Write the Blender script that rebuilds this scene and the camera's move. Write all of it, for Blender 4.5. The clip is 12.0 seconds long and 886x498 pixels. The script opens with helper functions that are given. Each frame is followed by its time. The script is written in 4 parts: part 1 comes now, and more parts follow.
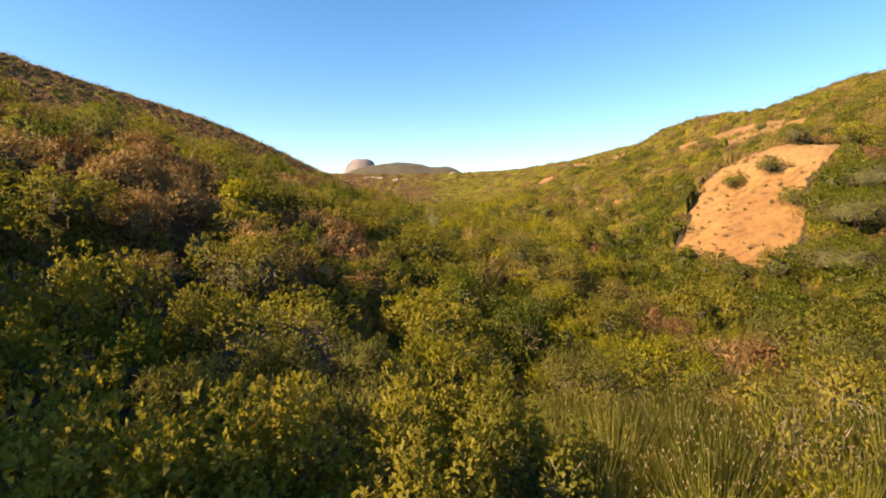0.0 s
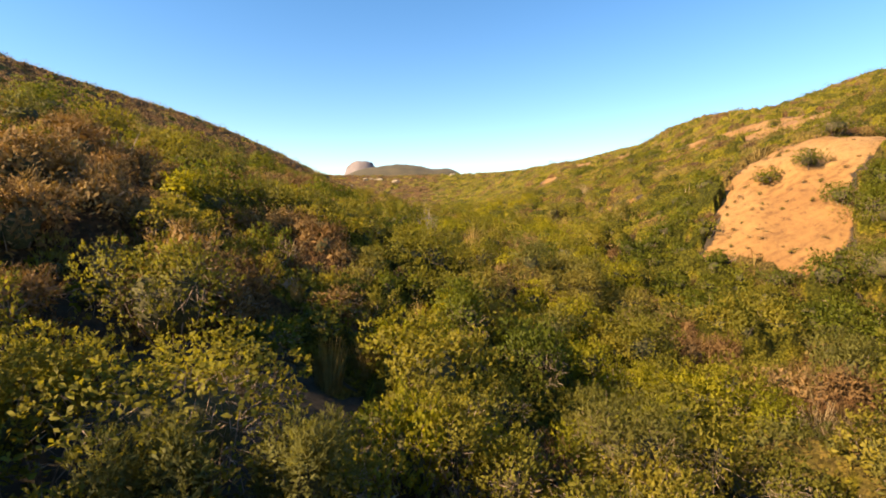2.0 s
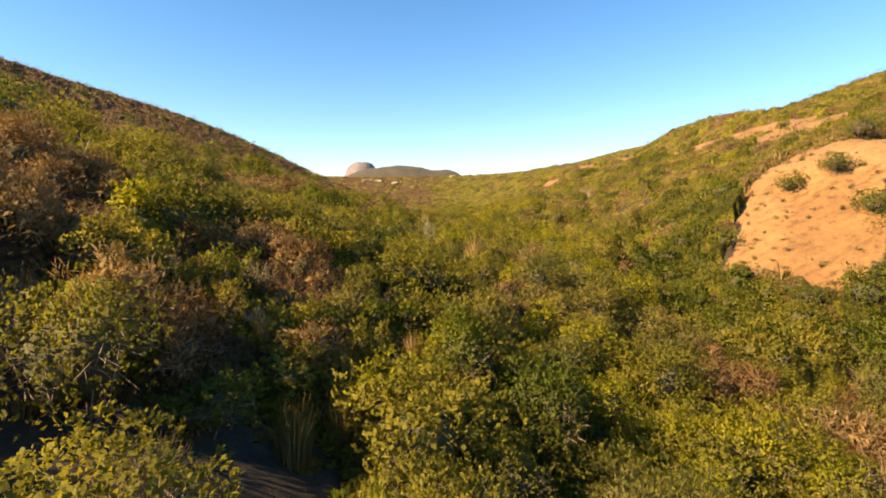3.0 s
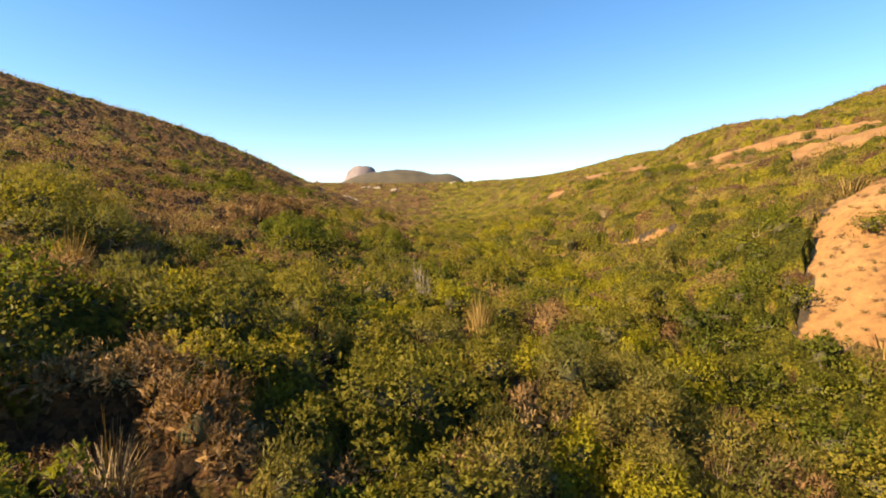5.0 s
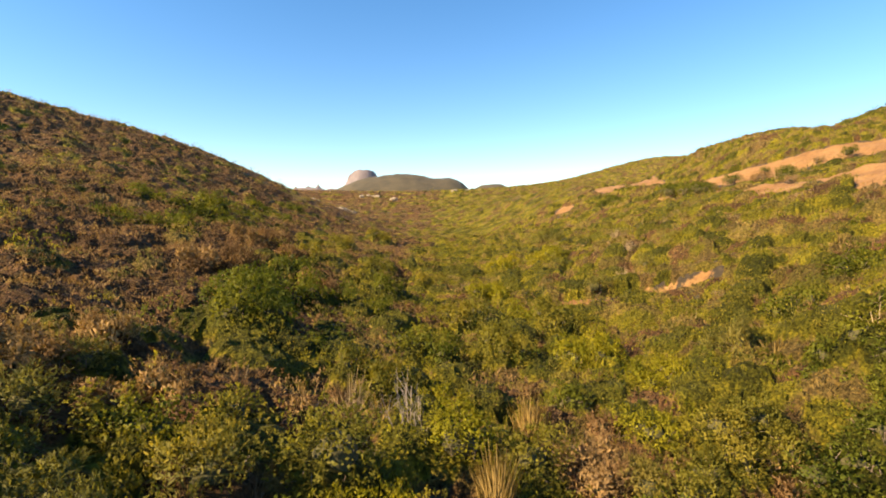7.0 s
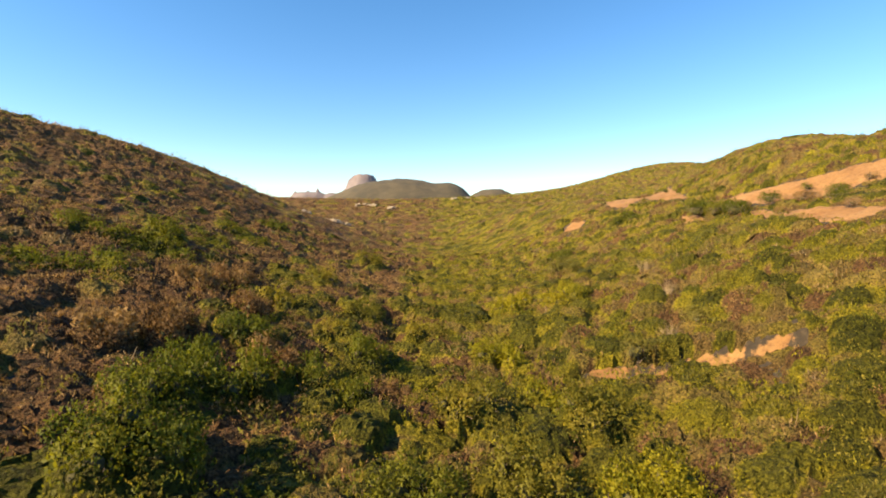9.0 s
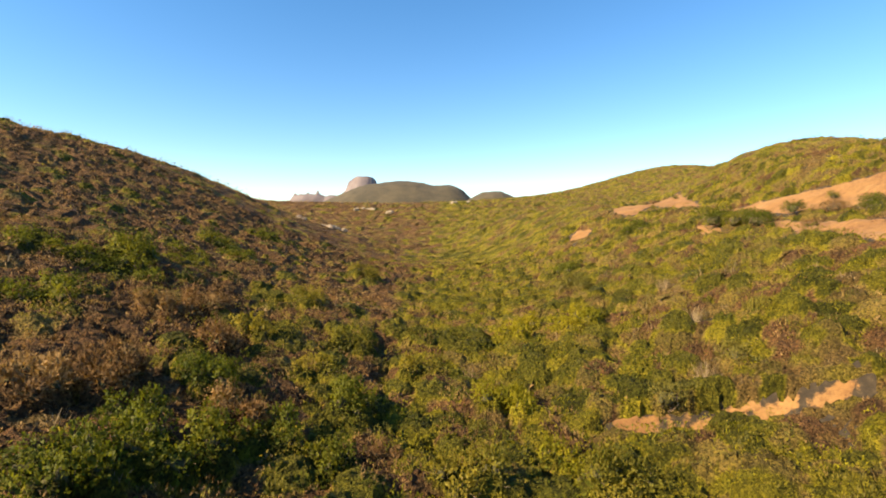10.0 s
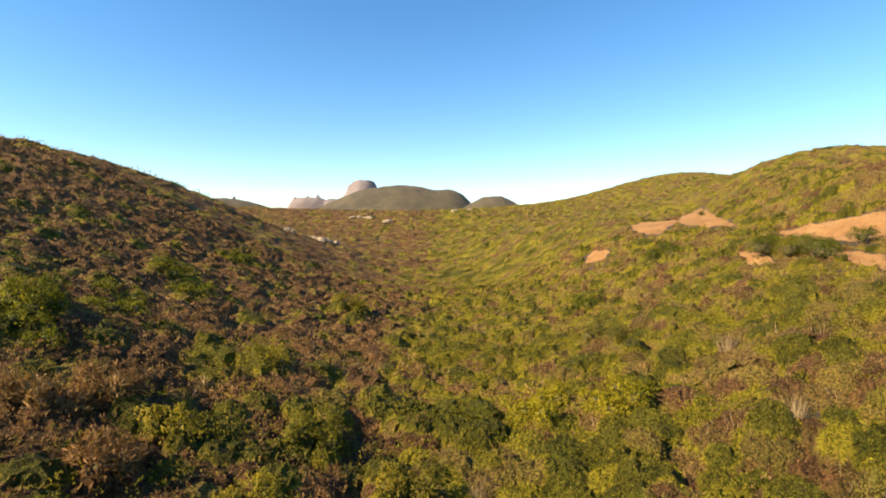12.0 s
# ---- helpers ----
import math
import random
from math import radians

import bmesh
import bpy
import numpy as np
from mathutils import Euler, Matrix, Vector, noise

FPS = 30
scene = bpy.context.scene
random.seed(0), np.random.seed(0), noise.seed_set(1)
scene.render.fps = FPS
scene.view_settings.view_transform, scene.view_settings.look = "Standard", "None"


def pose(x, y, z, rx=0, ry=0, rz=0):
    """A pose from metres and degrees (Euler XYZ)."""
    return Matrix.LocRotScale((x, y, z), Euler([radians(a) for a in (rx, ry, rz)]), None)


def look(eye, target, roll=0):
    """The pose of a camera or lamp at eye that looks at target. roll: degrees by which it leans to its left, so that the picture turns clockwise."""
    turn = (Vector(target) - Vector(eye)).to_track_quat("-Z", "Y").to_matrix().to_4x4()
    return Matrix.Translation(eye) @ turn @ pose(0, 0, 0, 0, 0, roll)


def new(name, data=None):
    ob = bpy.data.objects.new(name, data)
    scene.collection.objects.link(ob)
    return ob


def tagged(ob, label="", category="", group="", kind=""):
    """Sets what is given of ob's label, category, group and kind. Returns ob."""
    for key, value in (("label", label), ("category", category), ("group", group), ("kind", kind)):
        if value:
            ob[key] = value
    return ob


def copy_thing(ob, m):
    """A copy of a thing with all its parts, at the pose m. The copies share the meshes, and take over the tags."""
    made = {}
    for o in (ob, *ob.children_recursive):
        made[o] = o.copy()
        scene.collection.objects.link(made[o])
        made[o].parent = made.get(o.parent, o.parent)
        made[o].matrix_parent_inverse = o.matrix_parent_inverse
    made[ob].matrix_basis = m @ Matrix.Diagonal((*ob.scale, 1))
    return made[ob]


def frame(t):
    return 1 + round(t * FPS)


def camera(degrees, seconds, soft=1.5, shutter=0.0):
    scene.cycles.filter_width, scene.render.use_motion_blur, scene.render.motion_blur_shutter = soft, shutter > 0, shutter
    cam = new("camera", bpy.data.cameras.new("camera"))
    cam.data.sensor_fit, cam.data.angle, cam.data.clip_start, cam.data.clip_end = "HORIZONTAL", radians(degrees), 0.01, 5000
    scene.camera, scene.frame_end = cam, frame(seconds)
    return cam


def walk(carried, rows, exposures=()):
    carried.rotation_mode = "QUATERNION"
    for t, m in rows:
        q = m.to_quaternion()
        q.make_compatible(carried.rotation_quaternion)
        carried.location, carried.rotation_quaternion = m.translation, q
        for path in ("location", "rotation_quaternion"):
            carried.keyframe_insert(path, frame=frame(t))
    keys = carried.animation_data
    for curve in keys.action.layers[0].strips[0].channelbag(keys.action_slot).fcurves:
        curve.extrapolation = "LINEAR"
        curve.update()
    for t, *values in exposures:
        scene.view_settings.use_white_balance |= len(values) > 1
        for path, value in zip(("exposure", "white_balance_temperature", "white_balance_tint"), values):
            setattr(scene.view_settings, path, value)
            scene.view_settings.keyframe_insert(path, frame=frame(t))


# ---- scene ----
# A drone climbs up a valley of scrub between two hills. x right, y up the valley.
cam = camera(84.0, 12.0, soft=1.85)
# seconds, x, y, z, yaw, pitch, roll
PATH = [
    (0.0, 0.005, -0.001, 0.002, -0.001, -4.499, -0.000),
    (0.5, 0.034, 0.654, -0.014, 0.003, -4.476, 0.036),
    (1.0, 0.054, 1.543, -0.040, 0.017, -4.442, 0.047),
    (1.5, 0.067, 2.372, -0.081, 0.008, -4.389, 0.053),
    (2.0, 0.070, 3.153, -0.107, 0.008, -4.270, 0.078),
    (2.5, 0.083, 4.042, 0.006, 0.007, -4.214, 0.055),
    (4.5, 0.309, 8.822, 1.474, 0.117, -3.844, -0.056),
    (5.0, 0.287, 10.177, 2.044, 0.107, -3.751, 0.022),
    (5.5, 0.306, 11.649, 2.649, 0.145, -3.660, 0.081),
    (6.0, 0.316, 13.313, 3.286, 0.153, -3.561, 0.122),
    (6.5, 0.365, 15.008, 3.886, 0.179, -3.478, 0.111),
    (7.0, 0.383, 16.796, 4.449, 0.224, -3.341, 0.053),
    (7.5, 0.398, 18.643, 5.033, 0.234, -3.244, -0.016),
    (9.5, 0.605, 26.499, 7.140, 0.206, -2.750, 0.106),
    (10.0, 0.639, 28.448, 7.640, 0.222, -2.643, 0.101),
    (10.5, 0.657, 30.598, 8.171, 0.215, -2.538, 0.045),
    (11.0, 0.662, 32.753, 8.696, 0.212, -2.412, -0.042),
    (11.5, 0.708, 34.946, 9.239, 0.254, -2.288, -0.099),
    (12.0, 0.702, 37.088, 9.813, 0.228, -2.201, -0.171),
]
walk(cam, [(t, pose(x, y, z, 90 + pitch, roll, yaw)) for t, x, y, z, yaw, pitch, roll in PATH],
     [(0.0, 1.55, 6800, 12), (2.5, 1.6, 6900, 13), (6.0, 1.57, 6750, 12), (12.0, 1.45, 6450, 9)])

# ---- light ----
SUN_ELEVATION, SUN_TURN = radians(34), radians(246)   # turn: clockwise from the way up the valley
world = bpy.data.worlds.new("sky")
scene.world = world
world.use_nodes = True
wn = world.node_tree
sky = wn.nodes.new("ShaderNodeTexSky")
sky.sky_type, sky.sun_disc = "NISHITA", False
sky.sun_elevation, sky.sun_rotation = SUN_ELEVATION, SUN_TURN
sky.altitude, sky.air_density, sky.dust_density, sky.ozone_density = 0, 1.0, 0.0, 1.5
clear = wn.nodes.new("ShaderNodeHueSaturation")
clear.inputs["Saturation"].default_value = 1.3
wn.links.new(sky.outputs[0], clear.inputs["Color"])
wn.links.new(clear.outputs[0], wn.nodes["Background"].inputs[0])
wn.nodes["Background"].inputs[1].default_value = 0.083
sun = new("sun", bpy.data.lights.new("sun", "SUN"))
sun.data.energy, sun.data.angle, sun.data.color = 5.0, radians(0.5), (1.0, 0.755, 0.45)
to_sun = Vector((math.sin(SUN_TURN) * math.cos(SUN_ELEVATION), math.cos(SUN_TURN) * math.cos(SUN_ELEVATION), math.sin(SUN_ELEVATION)))
sun.matrix_world = look((0, 0, 60), Vector((0, 0, 60)) - to_sun)


# ---- materials ----
def material(name):
    m = bpy.data.materials.new(name)
    m.use_nodes = True
    return m, m.node_tree, m.node_tree.nodes["Principled BSDF"]


def node(nt, kind, inputs=(), **props):
    n = nt.nodes.new("ShaderNode" + kind)
    for k, v in props.items():
        setattr(n, k, v)
    for k, v in dict(inputs).items():
        if isinstance(v, bpy.types.NodeSocket):
            nt.links.new(v, n.inputs[k])
        else:
            n.inputs[k].default_value = v
    return n


def rgba(c):
    return (c[0], c[1], c[2], 1.0)


def mixed(nt, fac, a, b, blend="MIX"):
    n = node(nt, "Mix", data_type="RGBA", blend_type=blend)
    for k, v in ((0, fac), (6, a), (7, b)):
        if isinstance(v, bpy.types.NodeSocket):
            nt.links.new(v, n.inputs[k])
        else:
            n.inputs[k].default_value = v if k == 0 else rgba(v)
    return n.outputs[2]


def maths(nt, op, a, b=0.0):
    return node(nt, "Math", {0: a, 1: b}, operation=op).outputs[0]


def ramp(nt, fac, stops):
    n = node(nt, "ValToRGB", {"Fac": fac})
    e = n.color_ramp.elements
    while len(e) < len(stops):
        e.new(0.5)
    for el, (p, c) in zip(e, stops):
        el.position, el.color = p, rgba(c)
    return n.outputs[0]


def leaf_material(name, stops, thin=0.3, rough=0.55):
    """Leaves: a colour for each plant from the stops, each leaf a little different, light shining through."""
    m, nt, bsdf = material(name)
    own = node(nt, "ObjectInfo").outputs["Random"]
    tint = node(nt, "Attribute", attribute_name="tint").outputs["Fac"]
    geo = node(nt, "NewGeometry")
    patch = node(nt, "TexNoise", {"Vector": geo.outputs["Position"], "Scale": 0.09, "Detail": 3.0})
    pick = maths(nt, "FRACT", maths(nt, "ADD", own, tint))
    pick = maths(nt, "ADD", maths(nt, "MULTIPLY", pick, 0.6), maths(nt, "MULTIPLY", patch.outputs["Fac"], 0.9))
    pick = maths(nt, "SUBTRACT", pick, 0.25)
    col = ramp(nt, pick, stops)
    leaf = geo.outputs["Random Per Island"]
    bright = ramp(nt, leaf, [(0.0, (0.84, 0.84, 0.78)), (0.6, (1.02, 1.01, 0.98)), (1.0, (1.18, 1.16, 1.05))])
    col = mixed(nt, 1.0, col, bright, "MULTIPLY")
    cells = node(nt, "TexVoronoi", {"Vector": geo.outputs["Position"], "Scale": 11.0})
    fleck = node(nt, "SeparateColor", {0: cells.outputs["Color"]}).outputs[0]
    col = mixed(nt, 0.85, col, ramp(nt, fleck, [(0.0, (0.82, 0.82, 0.8)), (0.6, (1.02, 1.02, 1.02)), (1.0, (1.15, 1.14, 1.08))]), "MULTIPLY")
    nt.links.new(col, bsdf.inputs["Base Color"])
    relief = node(nt, "Bump", {"Strength": 0.3, "Distance": 0.03, "Height": maths(nt, "SUBTRACT", 1.0, cells.outputs["Distance"])})
    nt.links.new(relief.outputs[0], bsdf.inputs["Normal"])
    bsdf.inputs["Roughness"].default_value = rough
    bsdf.inputs["Specular IOR Level"].default_value = 0.14
    back = node(nt, "BsdfTranslucent", {"Color": mixed(nt, 1.0, col, (1.2, 1.15, 0.6), "MULTIPLY")})
    mix = node(nt, "MixShader", {0: thin, 1: bsdf.outputs[0], 2: back.outputs[0]})
    nt.links.new(mix.outputs[0], nt.nodes["Material Output"].inputs["Surface"])
    return m


LEAF = leaf_material("broad_leaf", [(0.0, (0.112, 0.112, 0.021)), (0.35, (0.192, 0.178, 0.028)), (0.65, (0.255, 0.218, 0.033)), (1.0, (0.31, 0.25, 0.044))], thin=0.5)
DENSE = leaf_material("dense_leaf", [(0.0, (0.07, 0.09, 0.012)), (0.5, (0.12, 0.135, 0.016)), (1.0, (0.195, 0.187, 0.02))], thin=0.46)
HEATH = leaf_material("heath_leaf", [(0.0, (0.115, 0.118, 0.036)), (0.5, (0.18, 0.168, 0.042)), (1.0, (0.28, 0.222, 0.05))], thin=0.46)
DRY = leaf_material("dry_leaf", [(0.0, (0.125, 0.07, 0.032)), (0.35, (0.195, 0.118, 0.053)), (0.7, (0.29, 0.19, 0.085)), (1.0, (0.40, 0.275, 0.12))], thin=0.25, rough=0.8)
REED = leaf_material("reed_blade", [(0.0, (0.14, 0.15, 0.03)), (0.5, (0.215, 0.205, 0.04)), (1.0, (0.3, 0.255, 0.055))], thin=0.45)
STRAW = leaf_material("straw_blade", [(0.0, (0.22, 0.15, 0.05)), (0.5, (0.31, 0.215, 0.075)), (1.0, (0.39, 0.285, 0.115))], rough=0.75)
TWIG = leaf_material("grey_twig", [(0.0, (0.19, 0.14, 0.085)), (0.5, (0.285, 0.215, 0.13)), (1.0, (0.38, 0.3, 0.185))], thin=0.1, rough=0.85)
GOLD = leaf_material("gold_green_leaf", [(0.0, (0.168, 0.17, 0.014)), (0.4, (0.245, 0.23, 0.016)), (0.75, (0.3, 0.268, 0.018)), (1.0, (0.345, 0.29, 0.023))], thin=0.48)


def bark_material():
    m, nt, bsdf = material("grey_bark")
    n = node(nt, "TexNoise", {"Scale": 25.0, "Detail": 4.0})
    nt.links.new(ramp(nt, n.outputs["Fac"], [(0.3, (0.135, 0.09, 0.063)), (0.7, (0.306, 0.225, 0.162))]), bsdf.inputs["Base Color"])
    bsdf.inputs["Roughness"].default_value = 0.9
    return m


def dead_material():
    m, nt, bsdf = material("bleached_wood")
    n = node(nt, "TexNoise", {"Scale": 18.0, "Detail": 4.0})
    nt.links.new(ramp(nt, n.outputs["Fac"], [(0.3, (0.16, 0.125, 0.095)), (0.7, (0.29, 0.245, 0.2))]), bsdf.inputs["Base Color"])
    bsdf.inputs["Roughness"].default_value = 0.85
    return m


BARK, DEAD = bark_material(), dead_material()


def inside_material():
    m, nt, bsdf = material("painted_shade_twigs")
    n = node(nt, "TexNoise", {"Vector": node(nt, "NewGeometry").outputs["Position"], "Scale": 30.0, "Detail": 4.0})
    # twig colour darkened to carry the shade inside a crown
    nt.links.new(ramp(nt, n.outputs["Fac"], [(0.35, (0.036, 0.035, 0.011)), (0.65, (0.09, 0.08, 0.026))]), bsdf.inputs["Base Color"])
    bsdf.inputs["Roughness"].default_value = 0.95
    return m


def canopy_material():
    """The closed canopy of far scrub: each plant's colour by its kind, mottled by leaves."""
    m, nt, bsdf = material("closed_canopy")
    pos = node(nt, "NewGeometry").outputs["Position"]
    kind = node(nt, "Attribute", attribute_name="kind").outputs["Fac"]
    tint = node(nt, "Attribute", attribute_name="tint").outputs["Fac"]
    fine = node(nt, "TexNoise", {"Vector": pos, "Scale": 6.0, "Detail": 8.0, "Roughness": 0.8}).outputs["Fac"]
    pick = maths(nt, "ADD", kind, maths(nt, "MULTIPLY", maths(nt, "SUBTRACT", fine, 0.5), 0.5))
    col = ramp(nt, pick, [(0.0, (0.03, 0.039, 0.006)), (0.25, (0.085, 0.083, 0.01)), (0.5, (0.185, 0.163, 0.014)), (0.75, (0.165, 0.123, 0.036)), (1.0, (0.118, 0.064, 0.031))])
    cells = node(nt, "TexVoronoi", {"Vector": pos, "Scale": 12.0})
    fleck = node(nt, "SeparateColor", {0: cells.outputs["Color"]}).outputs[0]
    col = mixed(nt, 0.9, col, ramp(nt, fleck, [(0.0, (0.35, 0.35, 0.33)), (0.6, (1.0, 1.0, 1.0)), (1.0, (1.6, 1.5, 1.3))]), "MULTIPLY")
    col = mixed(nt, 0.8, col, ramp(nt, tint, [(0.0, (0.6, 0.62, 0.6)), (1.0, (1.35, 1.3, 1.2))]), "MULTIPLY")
    nt.links.new(col, bsdf.inputs["Base Color"])
    bsdf.inputs["Roughness"].default_value = 0.7
    bsdf.inputs["Specular IOR Level"].default_value = 0.1
    high = maths(nt, "ADD", fine, maths(nt, "MULTIPLY", maths(nt, "SUBTRACT", 1.0, cells.outputs["Distance"]), 0.5))
    nt.links.new(node(nt, "Bump", {"Strength": 1.0, "Distance": 0.25, "Height": high}).outputs[0], bsdf.inputs["Normal"])
    return m


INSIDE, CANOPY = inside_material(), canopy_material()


def ground_material():
    """Litter and brown soil, darkened to deepen the shade under the scrub, orange sand where the slope lies bare."""
    m, nt, bsdf = material("soil_and_sand")
    pos = node(nt, "NewGeometry").outputs["Position"]
    big = node(nt, "TexNoise", {"Vector": pos, "Scale": 0.25, "Detail": 6.0}).outputs["Fac"]
    fine = node(nt, "TexNoise", {"Vector": pos, "Scale": 3.2, "Detail": 8.0, "Roughness": 0.7}).outputs["Fac"]
    grit = node(nt, "TexNoise", {"Vector": pos, "Scale": 22.0, "Detail": 6.0, "Roughness": 0.7}).outputs["Fac"]
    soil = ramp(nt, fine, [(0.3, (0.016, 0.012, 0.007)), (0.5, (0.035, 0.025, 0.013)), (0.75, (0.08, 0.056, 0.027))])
    sand = ramp(nt, big, [(0.3, (0.215, 0.107, 0.034)), (0.5, (0.27, 0.145, 0.047)), (0.75, (0.32, 0.187, 0.07))])
    sand = mixed(nt, 1.0, sand, ramp(nt, fine, [(0.32, (0.36, 0.29, 0.24)), (0.43, (0.86, 0.84, 0.82)), (0.75, (1.15, 1.15, 1.12))]), "MULTIPLY")
    # runnels down the slope and brown litter caught on it
    down = node(nt, "Mapping", {"Vector": pos, "Rotation": (0.0, 0.0, 0.5), "Scale": (0.55, 2.6, 1.0)}).outputs[0]
    runnel = node(nt, "TexNoise", {"Vector": down, "Scale": 1.3, "Detail": 5.0, "Roughness": 0.65}).outputs["Fac"]
    sand = mixed(nt, 0.8, sand, ramp(nt, runnel, [(0.34, (0.6, 0.52, 0.46)), (0.46, (0.95, 0.94, 0.93)), (0.7, (1.12, 1.12, 1.1))]), "MULTIPLY")
    sand = mixed(nt, 0.35, sand, ramp(nt, grit, [(0.35, (0.6, 0.6, 0.6)), (0.65, (1.3, 1.3, 1.3))]), "MULTIPLY")
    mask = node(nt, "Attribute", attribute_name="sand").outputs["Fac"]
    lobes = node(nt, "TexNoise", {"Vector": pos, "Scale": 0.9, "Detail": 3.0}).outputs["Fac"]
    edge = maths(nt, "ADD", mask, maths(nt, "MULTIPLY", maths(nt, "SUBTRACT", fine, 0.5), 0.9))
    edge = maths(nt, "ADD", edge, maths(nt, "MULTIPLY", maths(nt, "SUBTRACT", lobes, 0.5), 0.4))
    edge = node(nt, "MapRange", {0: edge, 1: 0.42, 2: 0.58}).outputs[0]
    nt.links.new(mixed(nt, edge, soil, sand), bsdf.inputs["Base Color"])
    bsdf.inputs["Roughness"].default_value = 0.95
    bump = node(nt, "Bump", {"Strength": 0.5, "Distance": 0.15, "Height": maths(nt, "ADD", fine, maths(nt, "MULTIPLY", grit, 0.3))})
    nt.links.new(bump.outputs[0], bsdf.inputs["Normal"])
    return m


GROUND = ground_material()


def far_material(name, low, high, scale):
    m, nt, bsdf = material(name)
    pos = node(nt, "NewGeometry").outputs["Position"]
    n = node(nt, "TexNoise", {"Vector": pos, "Scale": scale, "Detail": 8.0, "Roughness": 0.65}).outputs["Fac"]
    nt.links.new(ramp(nt, n, [(0.35, low), (0.65, high)]), bsdf.inputs["Base Color"])
    bsdf.inputs["Roughness"].default_value = 0.95
    nt.links.new(node(nt, "Bump", {"Strength": 0.6, "Distance": 0.15 / scale, "Height": n}).outputs[0], bsdf.inputs["Normal"])
    return m


# ---- the ground ----
BASE = (-5.4909, -0.0004, 0.0244)
# x, y, height, half-widths across and along, turn in degrees
HILLS = [
    (-90.7, 83.2, 30.4, 45.6, 71.6, -40),
    (-113.2, 32.1, 26.19, 51.3, 45.9, 2),
    (-81.3, 165.2, 12.61, 30.7, 66.9, -147),
    (-23.8, 16.5, 7.45, 29.4, 21.5, -20),
    (-29.8, 58.2, 6.82, 25.0, 31.7, 9),
    (82.9, 91.4, 26.83, 41.7, 40.2, 3),
    (108.2, 167.1, 29.23, 51.7, 40.3, 2),
    (57.5, 25.4, 13.75, 20.7, 55.7, 39),
    (21.0, 31.3, 5.62, 8.5, 7.1, 1),
    (114.1, 5.1, 29.63, 44.4, 46.5, -0),
    (22.3, 262.3, 21.36, 127.6, 88.3, 12),
    (-120.6, 281.4, 20.91, 84.0, 85.7, 1),
    (141.7, 318.3, 35.50, 73.9, 86.0, -17),
    (50.6, 118.3, 6.37, 8.9, 33.8, -1),
    (5.9, 16.2, -3.09, 6.9, 16.8, -51),
    (26.3, 131.9, 10.52, 17.7, 47.6, 8),
]
# bare places, as outlines in plan
SAND_SLOPE = [(13.2, 27.9), (13.9, 28.5), (14.8, 29.2), (15.1, 30.2), (16.6, 31.8), (18.2, 33.2), (21.0, 33.4), (24.5, 31.8), (27.0, 30.0), (22.6, 28.6), (20.6, 28.0), (19.4, 26.4), (18.4, 25.3), (16.5, 24.8), (15.0, 25.9), (14.0, 26.9)]
ROAD_BANK = [(37.1, 90.5), (39.5, 89.5), (41.1, 86.5), (43.2, 84.6), (46.0, 83.0), (53.0, 79.0), (58.0, 76.5), (55.0, 70.0), (44.2, 76.4), (42.0, 75.5), (39.3, 79.5), (36.3, 80.5), (35.7, 84.7)]
ROAD_BED = [(33.8, 82.5), (35.0, 78.7), (34.8, 72.0), (34.0, 65.3), (35.0, 60.0), (29.5, 60.2), (29.0, 64.0), (30.3, 69.5), (32.2, 75.2)]
ROAD_END = [(31.2, 88.8), (31.9, 85.0), (30.8, 81.5), (29.2, 80.5), (29.5, 83.5)]
SCARP = [(29.5, 115.0), (33.5, 119.5), (39.5, 121.0), (45.0, 122.7), (40.0, 110.0), (36.4, 97.5), (35.3, 102.5), (34.0, 109.0), (29.6, 103.7), (28.8, 109.0)]
ROAD_NEAR = [(31.0, 49.0), (30.0, 54.0), (33.0, 60.5), (37.0, 60.0), (40.0, 54.0), (37.0, 48.5)]
SLIP = [(19.5, 104.0), (21.5, 108.0), (23.8, 105.0), (22.0, 102.5)]
BANK = [(8.2, 49.9), (8.5, 50.6), (12.0, 50.3), (15.0, 49.6), (18.2, 48.6), (18.0, 48.2), (14.8, 49.1), (11.6, 49.8)]
BARE = [(SAND_SLOPE, 0.5), (ROAD_BANK, 1.2), (ROAD_BED, 1.0), (ROAD_END, 0.8), (ROAD_NEAR, 1.6), (SCARP, 1.2), (SLIP, 0.8), (BANK, 0.25)]


def inside(points, x, y):
    """Signed distance to an outline, positive inside."""
    d = np.full(x.shape, 1e9)
    odd = np.zeros(x.shape, bool)
    for (ax, ay), (bx, by) in zip(points, points[1:] + points[:1]):
        ex, ey = bx - ax, by - ay
        k = np.clip(((x - ax) * ex + (y - ay) * ey) / (ex * ex + ey * ey), 0, 1)
        d = np.minimum(d, np.hypot(x - ax - k * ex, y - ay - k * ey))
        odd ^= ((ay > y) != (by > y)) & (x < (bx - ax) * (y - ay) / (by - ay + 1e-12) + ax)
    return np.where(odd, d, -d)


def waves(x, y, size, seed):
    """Smooth uneven ground, about -1 to 1."""
    r = np.random.RandomState(seed)
    z = 0
    for k in range(7):
        a, p, s = r.uniform(0, 6.28), r.uniform(0, 6.28), 6.28 / size * r.uniform(0.6, 1.7)
        z = z + np.sin((x * np.cos(a) + y * np.sin(a)) * s + p)
    return z / 3.5


def bareness(x, y):
    m = np.zeros(x.shape)
    for outline, soft in BARE:
        m = np.maximum(m, np.clip(0.5 + (inside(outline, x, y) + 0.35 * soft * waves(x, y, 2.5 * soft, 5)) / soft, 0, 1))
    return m


